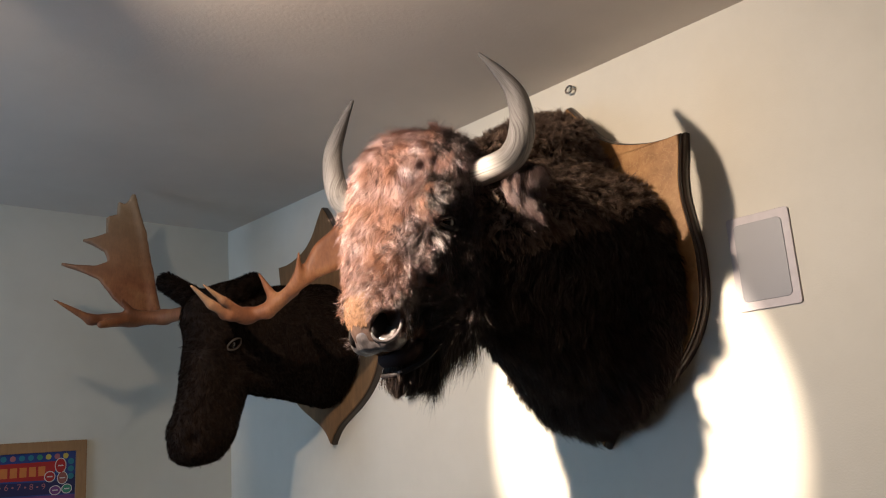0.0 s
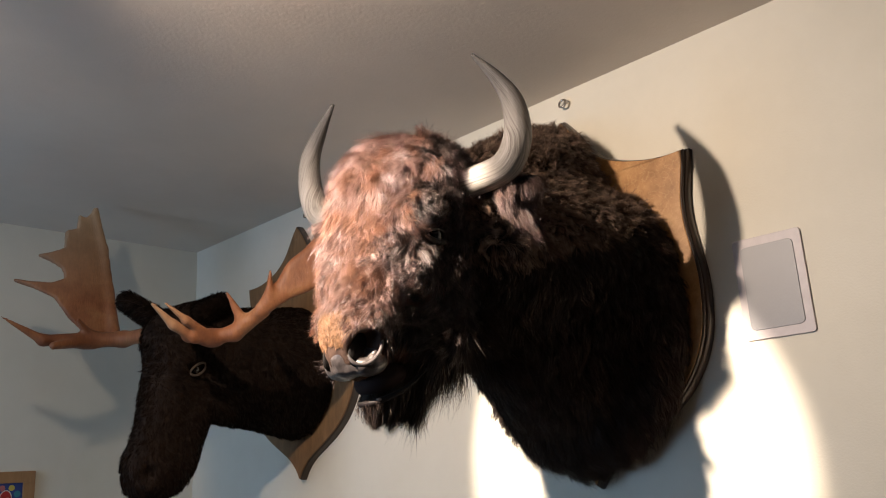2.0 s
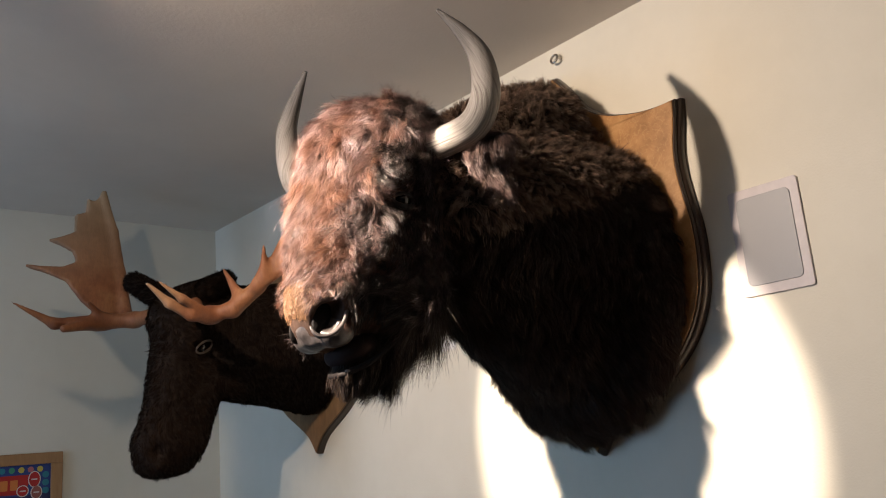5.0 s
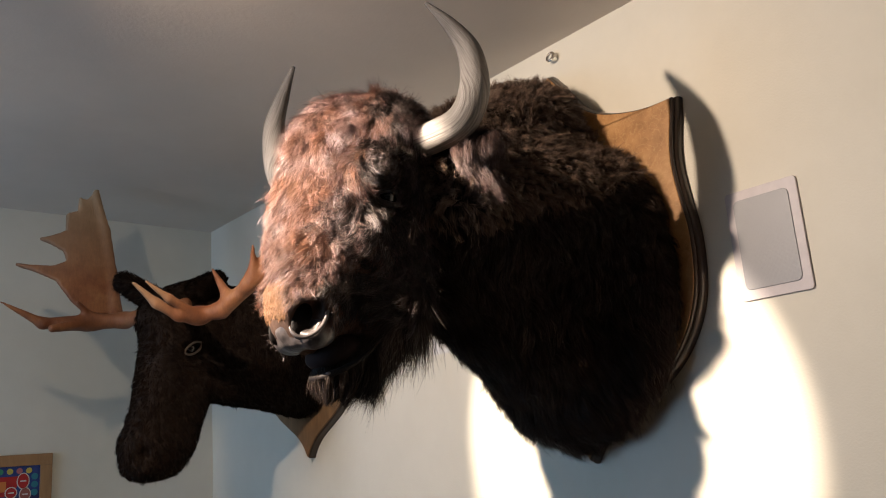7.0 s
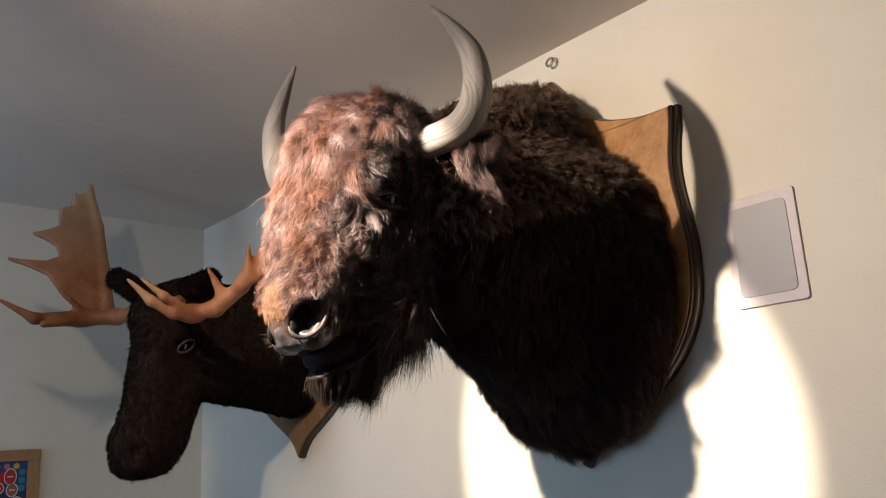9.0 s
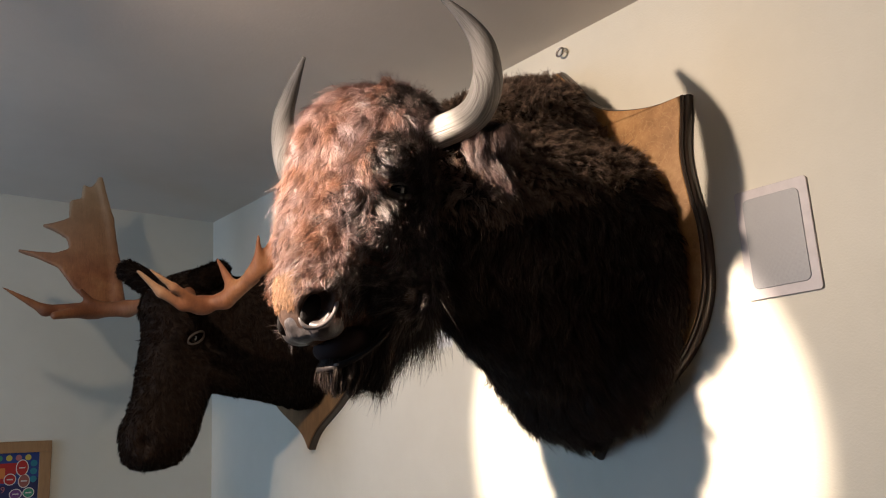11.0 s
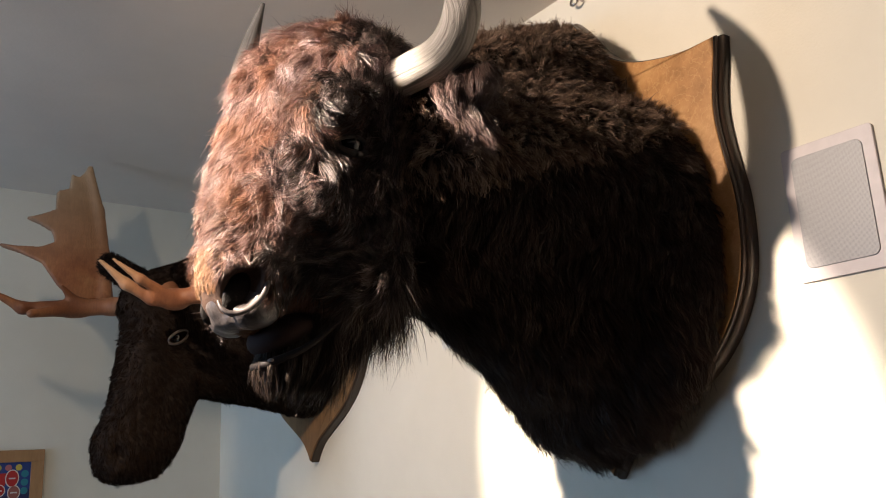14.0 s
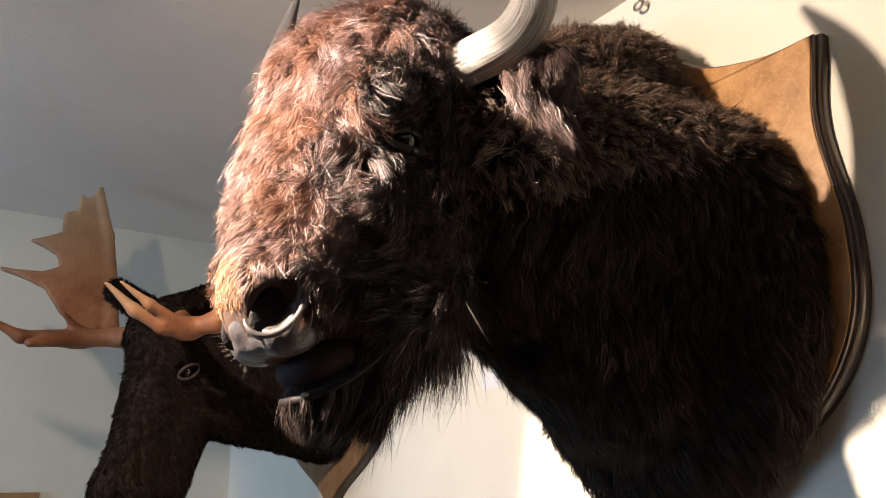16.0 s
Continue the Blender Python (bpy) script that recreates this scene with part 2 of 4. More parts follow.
def part(name, bm, mat, parent, label="", smooth=True):
    v = [tuple(x.co) for x in bm.verts]
    bm.verts.index_update()
    f = [[x.index for x in fc.verts] for fc in bm.faces]
    bm.free()
    return ob_from(name, v, f, mat, parent, label, smooth=smooth)


def box_bm(lo, hi, bevel=0.0):
    bm = bmesh.new()
    bmesh.ops.create_cube(bm, size=1.0)
    for v in bm.verts:
        v.co = Vector([l + (c + 0.5) * (h - l) for l, h, c in zip(lo, hi, v.co)])
    if bevel:
        bmesh.ops.bevel(bm, geom=bm.edges[:], offset=bevel, segments=2, affect="EDGES", profile=0.5)
    return bm


def setting(name, lo, hi, mat, label, category):
    ob = ob_from(name, *((lambda b: ([tuple(v.co) for v in b.verts], [[v.index for v in f.verts] for f in b.faces]))(box_bm(lo, hi))), mat, smooth=False)
    return tagged(ob, label, category, kind="structure")


def thing(name, at, label, category, group=""):
    e = new(name)
    e.location = at
    e.empty_display_size = 0.1
    return tagged(e, label, category, group)


def surface(f, lo, hi, h):
    """Surface nets: the skin f = 0 as vertices, quads and outward normals."""
    ax = [np.arange(a, b + h, h) for a, b in zip(lo, hi)]
    P = np.stack(np.meshgrid(*ax, indexing="ij"), -1)
    F = f(P.reshape(-1, 3)).reshape(P.shape[:3])
    s = F < 0
    nx, ny, nz = (d - 1 for d in F.shape)
    tot = np.zeros((nx, ny, nz, 3))
    cnt = np.zeros((nx, ny, nz))
    corner = [(i, j, k) for i in (0, 1) for j in (0, 1) for k in (0, 1)]
    for c in corner:
        for a in range(3):
            if c[a]:
                continue
            d = list(c)
            d[a] = 1
            s0 = tuple(slice(o, o + m) for o, m in zip(c, (nx, ny, nz)))
            s1 = tuple(slice(o, o + m) for o, m in zip(d, (nx, ny, nz)))
            x = s[s0] != s[s1]
            w = np.where(x, F[s0] / np.where(x, F[s0] - F[s1], 1), 0)
            p = P[s0] + (P[s1] - P[s0]) * w[..., None]
            tot += p * x[..., None]
            cnt += x
    live = cnt > 0
    idx = np.full(cnt.shape, -1)
    idx[live] = np.arange(live.sum())
    V = tot[live] / cnt[live][:, None]
    quads = []
    for a in range(3):
        b, c = (a + 1) % 3, (a + 2) % 3
        sl0 = [slice(1, -1)] * 3
        sl0[a] = slice(0, -1)
        sl1 = [slice(1, -1)] * 3
        sl1[a] = slice(1, None)
        x0, x1 = s[tuple(sl0)], s[tuple(sl1)]
        q = np.argwhere(x0 != x1)
        if not len(q):
            continue
        up = x0[tuple(q.T)]
        off = np.ones(3, int)
        off[a] = 0
        q = q + off
        eb, ec = np.eye(3, dtype=int)[b], np.eye(3, dtype=int)[c]
        ids = np.stack([idx[tuple((q - o).T)] for o in (eb + ec, ec, 0 * eb, eb)], 1)
        ids = np.where(up[:, None], ids, ids[:, ::-1])
        quads.append(ids)
    Q = np.concatenate(quads)
    e = 1e-3
    N = np.stack([f(V + d) - f(V - d) for d in np.eye(3) * e], 1)
    N /= np.linalg.norm(N, axis=1)[:, None] + 1e-9
    return V, Q, N


def smin(k, *ds):
    r = ds[0]
    for d in ds[1:]:
        h = np.clip(0.5 + 0.5 * (d - r) / k, 0, 1)
        r = d * (1 - h) + r * h - k * h * (1 - h)
    return r


def ball(p, c, r):
    """A stretched ball with radii r about c."""
    q = (p - np.array(c)) / np.array(r)
    k0 = np.linalg.norm(q, axis=1)
    k1 = np.linalg.norm(q / np.array(r), axis=1)
    return k0 * (k0 - 1) / np.maximum(k1, 1e-6)


def rod(p, a, b, ra, rb, squash=None):
    """A tapered rod from a to b."""
    a, b = np.array(a, float), np.array(b, float)
    if squash is not None:
        sq = np.array(squash)
        p, a, b = p / sq, a / sq, b / sq
    t = np.clip(((p - a) @ (b - a)) / ((b - a) @ (b - a)), 0, 1)
    return np.linalg.norm(p - a - t[:, None] * (b - a), axis=1) - (ra + (rb - ra) * t)


def wavy(p, seed, scale):
    """Three smooth fields of about -1 to 1 over space."""
    rng = np.random.default_rng(seed)
    out = np.zeros((len(p), 3))
    for i in range(5):
        k = rng.normal(size=(3, 3)) * scale * (1 + 0.5 * i)
        out += np.sin(p @ k + rng.uniform(0, 6.28, 3)) / (1 + 0.4 * i)
    return out / 2.2


def coat(V, Q, N, count, seed, weight, comb, length, lift, width, cell=0.02, clump=0.55, mess=0.35, steps=2):
    """Strands of hair on a skin: root points by area and weight, combed along a field, gathered into locks."""
    rng = np.random.default_rng(seed)
    T = np.concatenate([Q[:, [0, 1, 2]], Q[:, [0, 2, 3]]])
    A, B, C = V[T[:, 0]], V[T[:, 1]], V[T[:, 2]]
    mid = (A + B + C) / 3
    w = np.linalg.norm(np.cross(B - A, C - A), axis=1) * np.maximum(weight(mid), 0)
    pick = rng.choice(len(T), count, p=w / w.sum())
    u, v = rng.random(count), rng.random(count)
    fl = u + v > 1
    u[fl], v[fl] = 1 - u[fl], 1 - v[fl]
    bc = np.stack([1 - u - v, u, v], 1)
    P = (V[T[pick]] * bc[..., None]).sum(1)
    n = (N[T[pick]] * bc[..., None]).sum(1)
    n /= np.linalg.norm(n, axis=1)[:, None] + 1e-9
    d = comb(P) + mess * wavy(P, seed, 14) + 0.6 * mess * wavy(P, seed + 1, 45)
    d -= (d * n).sum(1)[:, None] * n
    d /= np.linalg.norm(d, axis=1)[:, None] + 1e-9
    L = length(P) * rng.uniform(0.6, 1.15, count)
    lf = lift(P) * rng.uniform(0.6, 1.4, count)
    key = np.floor((P + 0.35 * cell * wavy(P, seed + 2, 60)) / cell).astype(np.int64)
    h = (key[:, 0] * 73856093) ^ (key[:, 1] * 19349663) ^ (key[:, 2] * 83492791)
    uq, inv = np.unique(h, return_inverse=True)
    m = len(uq)
    n_in = np.bincount(inv, minlength=m)[:, None]
    cen = np.stack([np.bincount(inv, P[:, i], m) for i in range(3)], 1) / n_in
    swing = rng.normal(size=(m, 3)) * mess * 0.55
    kL = rng.uniform(0.75, 1.25, m)
    L = L * kL[inv]
    lock = rng.random(m)[inv]
    side = d + swing[inv] + rng.normal(size=d.shape) * mess * 0.5
    side -= 0.7 * (side * n).sum(1)[:, None] * n
    side /= np.linalg.norm(side, axis=1)[:, None] + 1e-9
    tip = P + side * L[:, None] + n * (lf * L)[:, None]
    tip[:, 2] -= 0.12 * L
    ctip = np.stack([np.bincount(inv, tip[:, i], m) for i in range(3)], 1) / n_in
    tip = tip + (ctip[inv] - tip) * (clump * rng.uniform(0.6, 1.2, count))[:, None]
    tip += rng.normal(size=tip.shape) * (0.11 * L)[:, None]
    ctrl = P + (tip - P) * 0.42 + n * (L * (0.16 + 0.35 * lf))[:, None]
    ctrl += rng.normal(size=ctrl.shape) * (0.10 * L)[:, None]
    across = np.cross(tip - P, n + 0.9 * rng.normal(size=n.shape))
    across /= np.linalg.norm(across, axis=1)[:, None] + 1e-9
    W = across * (width * rng.uniform(0.6, 1.4, count))[:, None]
    rows, al = [], []
    for i in range(steps):
        t = i / steps
        c = (1 - t) ** 2 * P + 2 * t * (1 - t) * ctrl + t * t * tip
        ww = W * (1 - 0.35 * t)
        rows += [c - ww, c + ww]
        al += [np.full(count, t)] * 2
    rows.append(tip)
    al.append(np.ones(count))
    k = 2 * steps + 1
    verts = np.stack(rows, 1).reshape(-1, 3)
    along = np.stack(al, 1).ravel()
    b = np.arange(count)[:, None] * k
    quads = [b + np.array([[2 * i, 2 * i + 1, 2 * i + 3, 2 * i + 2]]) for i in range(steps - 1)]
    tris = b + np.array([[2 * steps - 2, 2 * steps - 1, 2 * steps]])
    faces = ([np.concatenate(quads)] if quads else []) + [tris]
    return verts, faces, along, np.repeat(lock, k)


def tube(path, radii, sides=20, steps=40, flat=1.0):
    """A tapered tube along a smooth curve; gives points, quads, the share along it and round it."""
    pts = np.array(path, float)
    n = len(pts)
    ext = np.vstack([2 * pts[0] - pts[1], pts, 2 * pts[-1] - pts[-2]])
    ts = np.linspace(0, n - 1, steps)
    i = np.minimum(ts.astype(int), n - 2)
    t = (ts - i)[:, None]
    p0, p1, p2, p3 = ext[i], ext[i + 1], ext[i + 2], ext[i + 3]
    C = 0.5 * (2 * p1 + (p2 - p0) * t + (2 * p0 - 5 * p1 + 4 * p2 - p3) * t ** 2 + (3 * p1 - p0 - 3 * p2 + p3) * t ** 3)
    R = np.interp(ts, np.arange(n), radii)
    D = np.gradient(C, axis=0)
    D /= np.linalg.norm(D, axis=1)[:, None]
    ref = np.array([0.31, 0.2, 0.93]) if abs(D[0, 2]) < 0.8 else np.array([1.0, 0.1, 0.0])
    U = np.cross(D, ref)
    U /= np.linalg.norm(U, axis=1)[:, None]
    W = np.cross(D, U)
    a = np.linspace(0, 2 * np.pi, sides, endpoint=False)
    ring = C[:, None] + R[:, None, None] * (np.cos(a)[None, :, None] * U[:, None] + flat * np.sin(a)[None, :, None] * W[:, None])
    V = ring.reshape(-1, 3)
    j = np.arange(sides)
    q = []
    for s in range(steps - 1):
        q.append(np.stack([s * sides + j, s * sides + (j + 1) % sides, (s + 1) * sides + (j + 1) % sides, (s + 1) * sides + j], 1))
    Q = np.concatenate(q)
    V = np.vstack([V, C[0], C[-1]])
    caps = np.concatenate([np.stack([np.full(sides, len(V) - 2), (j + 1) % sides, j], 1), np.stack([np.full(sides, len(V) - 1), (steps - 1) * sides + j, (steps - 1) * sides + (j + 1) % sides], 1)])
    along = np.concatenate([np.repeat(np.linspace(0, 1, steps), sides), [0, 1]])
    streak = np.concatenate([np.tile(np.abs(np.linspace(-1, 1, sides)), steps), [0, 0]])
    return V, [Q, caps], along, streak


def shield(half, top, bottom, y0, rings, name, mat, parent, label=""):
    """A shield-shaped board with a peak, two horns at the shoulders and a pointed foot; rings of (depth from the wall, inset)."""
    right = [(0.0, 1.0), (0.08, 0.965), (0.23, 0.89), (0.42, 0.84), (0.66, 0.812), (0.85, 0.802), (1.0, 0.803), (0.985, 0.760), (0.95, 0.69), (0.945, 0.635), (0.965, 0.57),
             (0.995, 0.50), (1.0, 0.44), (0.985, 0.37), (0.945, 0.315), (0.87, 0.26), (0.75, 0.205), (0.58, 0.155), (0.38, 0.113), (0.19, 0.074), (0.075, 0.038), (0.0, 0.0)]
    pts = np.array(right)
    keep = (0, 6, len(pts) - 1)
    line = []
    for i in range(len(pts) - 1):
        p1, p2 = pts[i], pts[i + 1]
        p0 = 2 * p1 - p2 if i in keep else pts[i - 1]
        p3 = 2 * p2 - p1 if i + 1 in keep else pts[i + 2]
        for t in (0, 0.25, 0.5, 0.75):
            line.append(0.5 * (2 * p1 + (p2 - p0) * t + (2 * p0 - 5 * p1 + 4 * p2 - p3) * t * t + (3 * p1 - p0 - 3 * p2 + p3) * t ** 3))
    line = np.array(line + [pts[-1]])
    n = len(line)
    outline = np.vstack([line * (-1, 1), (line * (1, 1))[-2:0:-1]])
    m = len(outline)
    H, mid = top - bottom, 0.52
    verts, faces = [], []
    for x, inset in rings:
        k = 1 - inset / half
        for a, b in outline:
            verts.append((-x, y0 + a * half * k, bottom + H * (mid + (b - mid) * (1 - inset / (0.5 * H)))))
    for r in range(len(rings) - 1):
        for i in range(m):
            j = (i + 1) % m
            faces.append([r * m + i, r * m + j, (r + 1) * m + j, (r + 1) * m + i])
    for base, flip in ((0, False), ((len(rings) - 1) * m, True)):
        for i in range(n - 1):
            a, b = i, i + 1
            c, d = (m - b) % m, (m - a) % m
            q = [a, b] + ([c] if c != b else []) + ([d] if d != a else [])
            q = [base + v for v in q]
            faces.append(q[::-1] if flip else q)
    bm = bmesh.new()
    vs = [bm.verts.new(v) for v in verts]
    for f in faces:
        bm.faces.new([vs[i] for i in f])
    bmesh.ops.recalc_face_normals(bm, faces=bm.faces[:])
    return part(name, bm, mat, parent, label, smooth=False)


# ---- the room ----
CZ, BY = 2.95, 4.30
# The floor is never in view; its dark colour holds down bounced light.
setting("floor", (-4.5, -2.6, -0.1), (0.0, BY, 0.0), FLOOR, "unseen floor, dark brown to cut bounced light", "floor")
setting("ceiling", (-4.7, -2.8, CZ), (0.15, BY + 0.15, CZ + 0.12), CEIL, "warm grey painted plaster ceiling", "ceiling")
setting("wall_east", (0.0, -2.8, -0.1), (0.15, BY, CZ), WALL, "cream painted wall with the two head mounts", "wall")
setting("wall_north", (-4.7, BY, -0.1), (0.15, BY + 0.15, CZ), BACK, "pale painted end wall with a framed poster", "wall")
# South and west walls stay unseen; their dark tone and the opening are assumed.
setting("wall_south", (-4.5, -2.8, -0.1), (0.0, -2.6, CZ), LOW_BOUNCE, "unseen plain wall, dark brown to cut bounced light", "wall")
w = setting("wall_west", (-4.7, -2.8, -0.1), (-4.5, 2.2, CZ), LOW_BOUNCE, "unseen wall around an assumed window opening, dark brown to cut bounced light", "wall")
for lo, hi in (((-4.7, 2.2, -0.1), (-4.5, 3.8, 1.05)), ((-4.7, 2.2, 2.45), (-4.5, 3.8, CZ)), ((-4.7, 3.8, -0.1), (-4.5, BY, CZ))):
    setting("wall_west", lo, hi, LOW_BOUNCE, "unseen wall around an assumed window opening, dark brown to cut bounced light", "wall")

# ---- bison mount ----
BY0 = 1.63
bison = thing("bison_head_mount", (0.0, BY0, 1.57), "shaggy brown bison shoulder mount with pale horns on a shield", "head mount")
shield(0.457, 2.826, 1.56, BY0, [(0.0, 0.0), (0.015, 0.0), (0.021, 0.001), (0.026, 0.0028), (0.030, 0.0052), (0.033, 0.0082), (0.035, 0.0115)], "shield_moulding", MOULD, bison, "dark glossy rounded moulding")
shield(0.457, 2.826, 1.56, BY0, [(0.032, 0.0100), (0.037, 0.0088), (0.041, 0.0088), (0.044, 0.0100), (0.046, 0.0125), (0.046, 0.0150)], "shield_bead", MOULD, bison, "dark thin bead")
shield(0.457, 2.826, 1.56, BY0, [(0.044, 0.015), (0.0485, 0.015), (0.0495, 0.017)], "shield_panel", BOARD, bison, "tan burl wood panel")

HO = np.array((-0.84, 1.605, 2.40))
HF, HL, HU = np.array((-0.9986, -0.0523, 0.0)), np.array((-0.0523, 0.9986, 0.0)), np.array((0.0, 0.0, 1.0))


def hw(f, l, u):
    """Head place to world."""
    return HO + f * HF + l * HL + u * HU


def head_xyz(p):
    q = p - HO
    return np.stack([q @ HF, q @ HL, q @ HU], 1)


def nostril_hole(q, grow=0.0):
    """The two slanting hollows of the nostrils."""
    c, sn = 0.53, -0.85
    out = []
    for s in (-1, 1):
        a, b = q[:, 0] - 0.236, q[:, 2] + 0.456
        r = np.stack([a * c + b * sn, q[:, 1] - s * 0.080, -a * sn + b * c], 1)
        out.append(ball(r, (0, 0, 0), (0.054 + grow, 0.042 + grow, 0.028 + grow)))
    return np.minimum(*out)


def bison_body(p):
    a = rod(p, (-0.06, BY0 + 0.01, 2.11), (-0.12, BY0 + 0.01, 2.645), 0.362, 0.085)
    e = rod(p, (-0.16, BY0 + 0.02, 2.57), (-0.46, 1.63, 2.445), 0.178, 0.162)
    b = rod(p, (-0.05, BY0 + 0.01, 1.98), (-0.03, BY0 + 0.02, 1.72), 0.26, 0.08)
    c = rod(p, (-0.14, BY0 + 0.01, 2.24), (-0.64, 1.615, 2.25), 0.285, 0.210, (1.0, 1.27, 1.0))
    d = rod(p, (-0.10, BY0, 1.88), (-0.60, 1.61, 2.12), 0.17, 0.15)
    g = smin(0.03, rod(p, (-0.06, BY0, 2.14), (-0.06, BY0, 2.0), 0.380, 0.366, (0.5, 1.0, 1.0)), rod(p, (-0.06, BY0, 2.0), (-0.06, BY0 + 0.01, 1.785), 0.366, 0.125, (0.5, 1.0, 1.0)))
    r = smin(0.08, a, b, c, d, e, g)
    r = r + 0.010 * wavy(p, 5, 16)[:, 0]
    return np.maximum(r, p[:, 0] + 0.047)


def bison_head(p):
    q = head_xyz(p)
    dome = ball(q, (-0.015, 0, -0.02), (0.165, 0.185, 0.144))
    face = rod(q, (0.05, 0, -0.09), (0.205, 0, -0.40), 0.150, 0.082)
    zyg = smin(0.03, *[ball(q, (0.050, s * 0.106, -0.240), (0.085, 0.050, 0.080)) for s in (-1, 1)])
    muz = ball(q, (0.205, 0, -0.445), (0.068, 0.088, 0.078))
    cheek = smin(0.05, rod(q, (-0.05, 0, -0.17), (0.07, 0, -0.42), 0.155, 0.085), rod(q, (-0.06, 0, -0.18), (-0.012, 0, -0.395), 0.148, 0.120, (0.88, 1.10, 1.0)))
    brow = smin(0.03, *[ball(q, (0.078, s * 0.150, -0.112), (0.062, 0.064, 0.040)) for s in (-1, 1)])
    sock = np.minimum(*[ball(q, (0.056, s * 0.196, -0.176), (0.050, 0.046, 0.034)) for s in (-1, 1)])
    nos = nostril_hole(q)
    r = smin(0.05, dome, face, muz, cheek)
    r = smin(0.04, r, zyg)
    r = smin(0.03, r, brow)
    r = -smin(0.02, -r, sock)
    r = -smin(0.01, -r, nos)
    return r + 0.007 * wavy(p, 9, 22)[:, 0] + 0.006 * wavy(p, 10, 50)[:, 0] * np.clip(np.abs(q[:, 1]) / 0.08 - 0.4, 0, 1)


def bison_jaw(p):
    q = head_xyz(p)
    return smin(0.03, rod(q, (-0.03, 0, -0.36), (0.110, 0, -0.560), 0.075, 0.042), rod(q, (0.06, 0, -0.515), (0.138, 0, -0.578), 0.05, 0.034))


bV, bQ, bN = surface(bison_body, (-0.98, 1.05, 1.50), (0.02, 2.22, 2.95), 0.0125)
body = ob_from("neck", bV, [bQ], HIDE, bison, "dark brown hide")
hV, hQ, hN = surface(bison_head, (-1.22, 1.30, 1.82), (-0.60, 1.92, 2.62), 0.009)
head = ob_from("head", hV, [hQ], FACE_HIDE, bison, "russet face hide")
jV, jQ, jN = surface(bison_jaw, (-1.08, 1.42, 1.76), (-0.68, 1.74, 2.14), 0.008)
jaw = ob_from("lower_jaw", jV, [jQ], HIDE, bison, "dark lower jaw")


def near(y0, y1):
    """Full growth on the open side, thinner where the wall side lies."""
    return lambda p: np.where(p[:, 1] < y0, 1.0, np.where(p[:, 1] < y1, 0.8, 0.45))


# mane on neck, hump and chest
def body_comb(p):
    d = np.tile(np.array((0.25, -0.1, -1.0)), (len(p), 1))
    up = np.clip((p[:, 2] - 2.35) / 0.3, 0, 1)[:, None]
    d = d * (1 - up) + np.array((0.15, -0.55, -0.55)) * up
    return d


def body_weight(p):
    q = head_xyz(p)
    return near(1.63, 1.85)(p) * np.where((p[:, 0] > -0.052), 0.0, 1.0) * np.where((bison_head(p) < -0.02), 0.0, 1.0)


def body_len(p):
    low = np.clip((2.2 - p[:, 2]) / 0.5, 0, 1)
    return 0.036 + 0.024 * low


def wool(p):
    """One on the woolly hump and shoulder, lightened for lamplight, zero on the dark neck and chest."""
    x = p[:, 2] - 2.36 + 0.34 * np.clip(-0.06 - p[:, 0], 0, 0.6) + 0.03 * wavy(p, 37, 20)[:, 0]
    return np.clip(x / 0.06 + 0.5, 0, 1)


v, f, al, lk = coat(bV, bQ, bN, 125000, 11, lambda p: body_weight(p) * (1.02 - wool(p)), body_comb, body_len, lambda p: np.full(len(p), 0.34), 0.00060, 0.022, 0.66, 0.6, 2)
ob_from("mane", v, f, MANE_FUR, body, "long dark brown mane", smooth=False, attrs={"along": al, "lock": lk})
# Curls in the paler wool, over the area that the lamp reaches.
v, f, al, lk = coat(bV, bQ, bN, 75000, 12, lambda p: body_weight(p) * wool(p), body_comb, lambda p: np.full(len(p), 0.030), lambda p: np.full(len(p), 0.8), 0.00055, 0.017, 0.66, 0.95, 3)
ob_from("lit_hump_wool", v, f, LIT_WOOL_FUR, body, "curly brown hump wool, lightened for lamplight", smooth=False, attrs={"along": al, "lock": lk})


# face: long mauve-brown locks on the brow, shorter on the bridge, cheeks deepened for shade
def face_comb(p):
    q = head_xyz(p)
    d = np.tile(0.55 * HF - 0.85 * HU, (len(p), 1))
    d += 0.9 * q[:, 1:2] * HL * 2.2
    return d


def shaded_side(p):
    """One where the cheek hair is coloured dark for shade, zero on the pale front."""
    q = head_xyz(p)
    edge = 0.132 + 0.11 * np.clip((q[:, 2] + 0.13) / 0.13, -0.1, 1) - 0.035 * np.clip((-0.25 - q[:, 2]) / 0.2, 0, 1)
    x = np.abs(q[:, 1]) - edge + 0.034 * wavy(p, 31, 38)[:, 0]
    back = -0.150 - q[:, 0] + 0.5 * np.clip(-q[:, 2] - 0.08, -0.1, 0.5)
    # Shade of the recess below the horn base, put into the hair colour.
    pit = 0.075 - np.linalg.norm((np.abs(q) - (0.03, 0.185, 0.075)) * (0.8, 1, 1), axis=1)
    return np.clip(np.maximum(np.maximum(x, back), pit) / 0.03 + 0.5, 0, 1)


def bare(p):
    q = head_xyz(p)
    nose = np.minimum(ball(q, (0.238, 0, -0.486), (0.050, 0.066, 0.042)), nostril_hole(q, 0.010))
    eye = np.minimum(*[ball(q, (0.058, s * 0.196, -0.176), (0.047, 0.044, 0.030)) for s in (-1, 1)])
    return np.where(np.minimum(nose, eye) < 0.006, 0.0, 1.0) * np.where(bison_body(p) < -0.03, 0.0, 1.0)


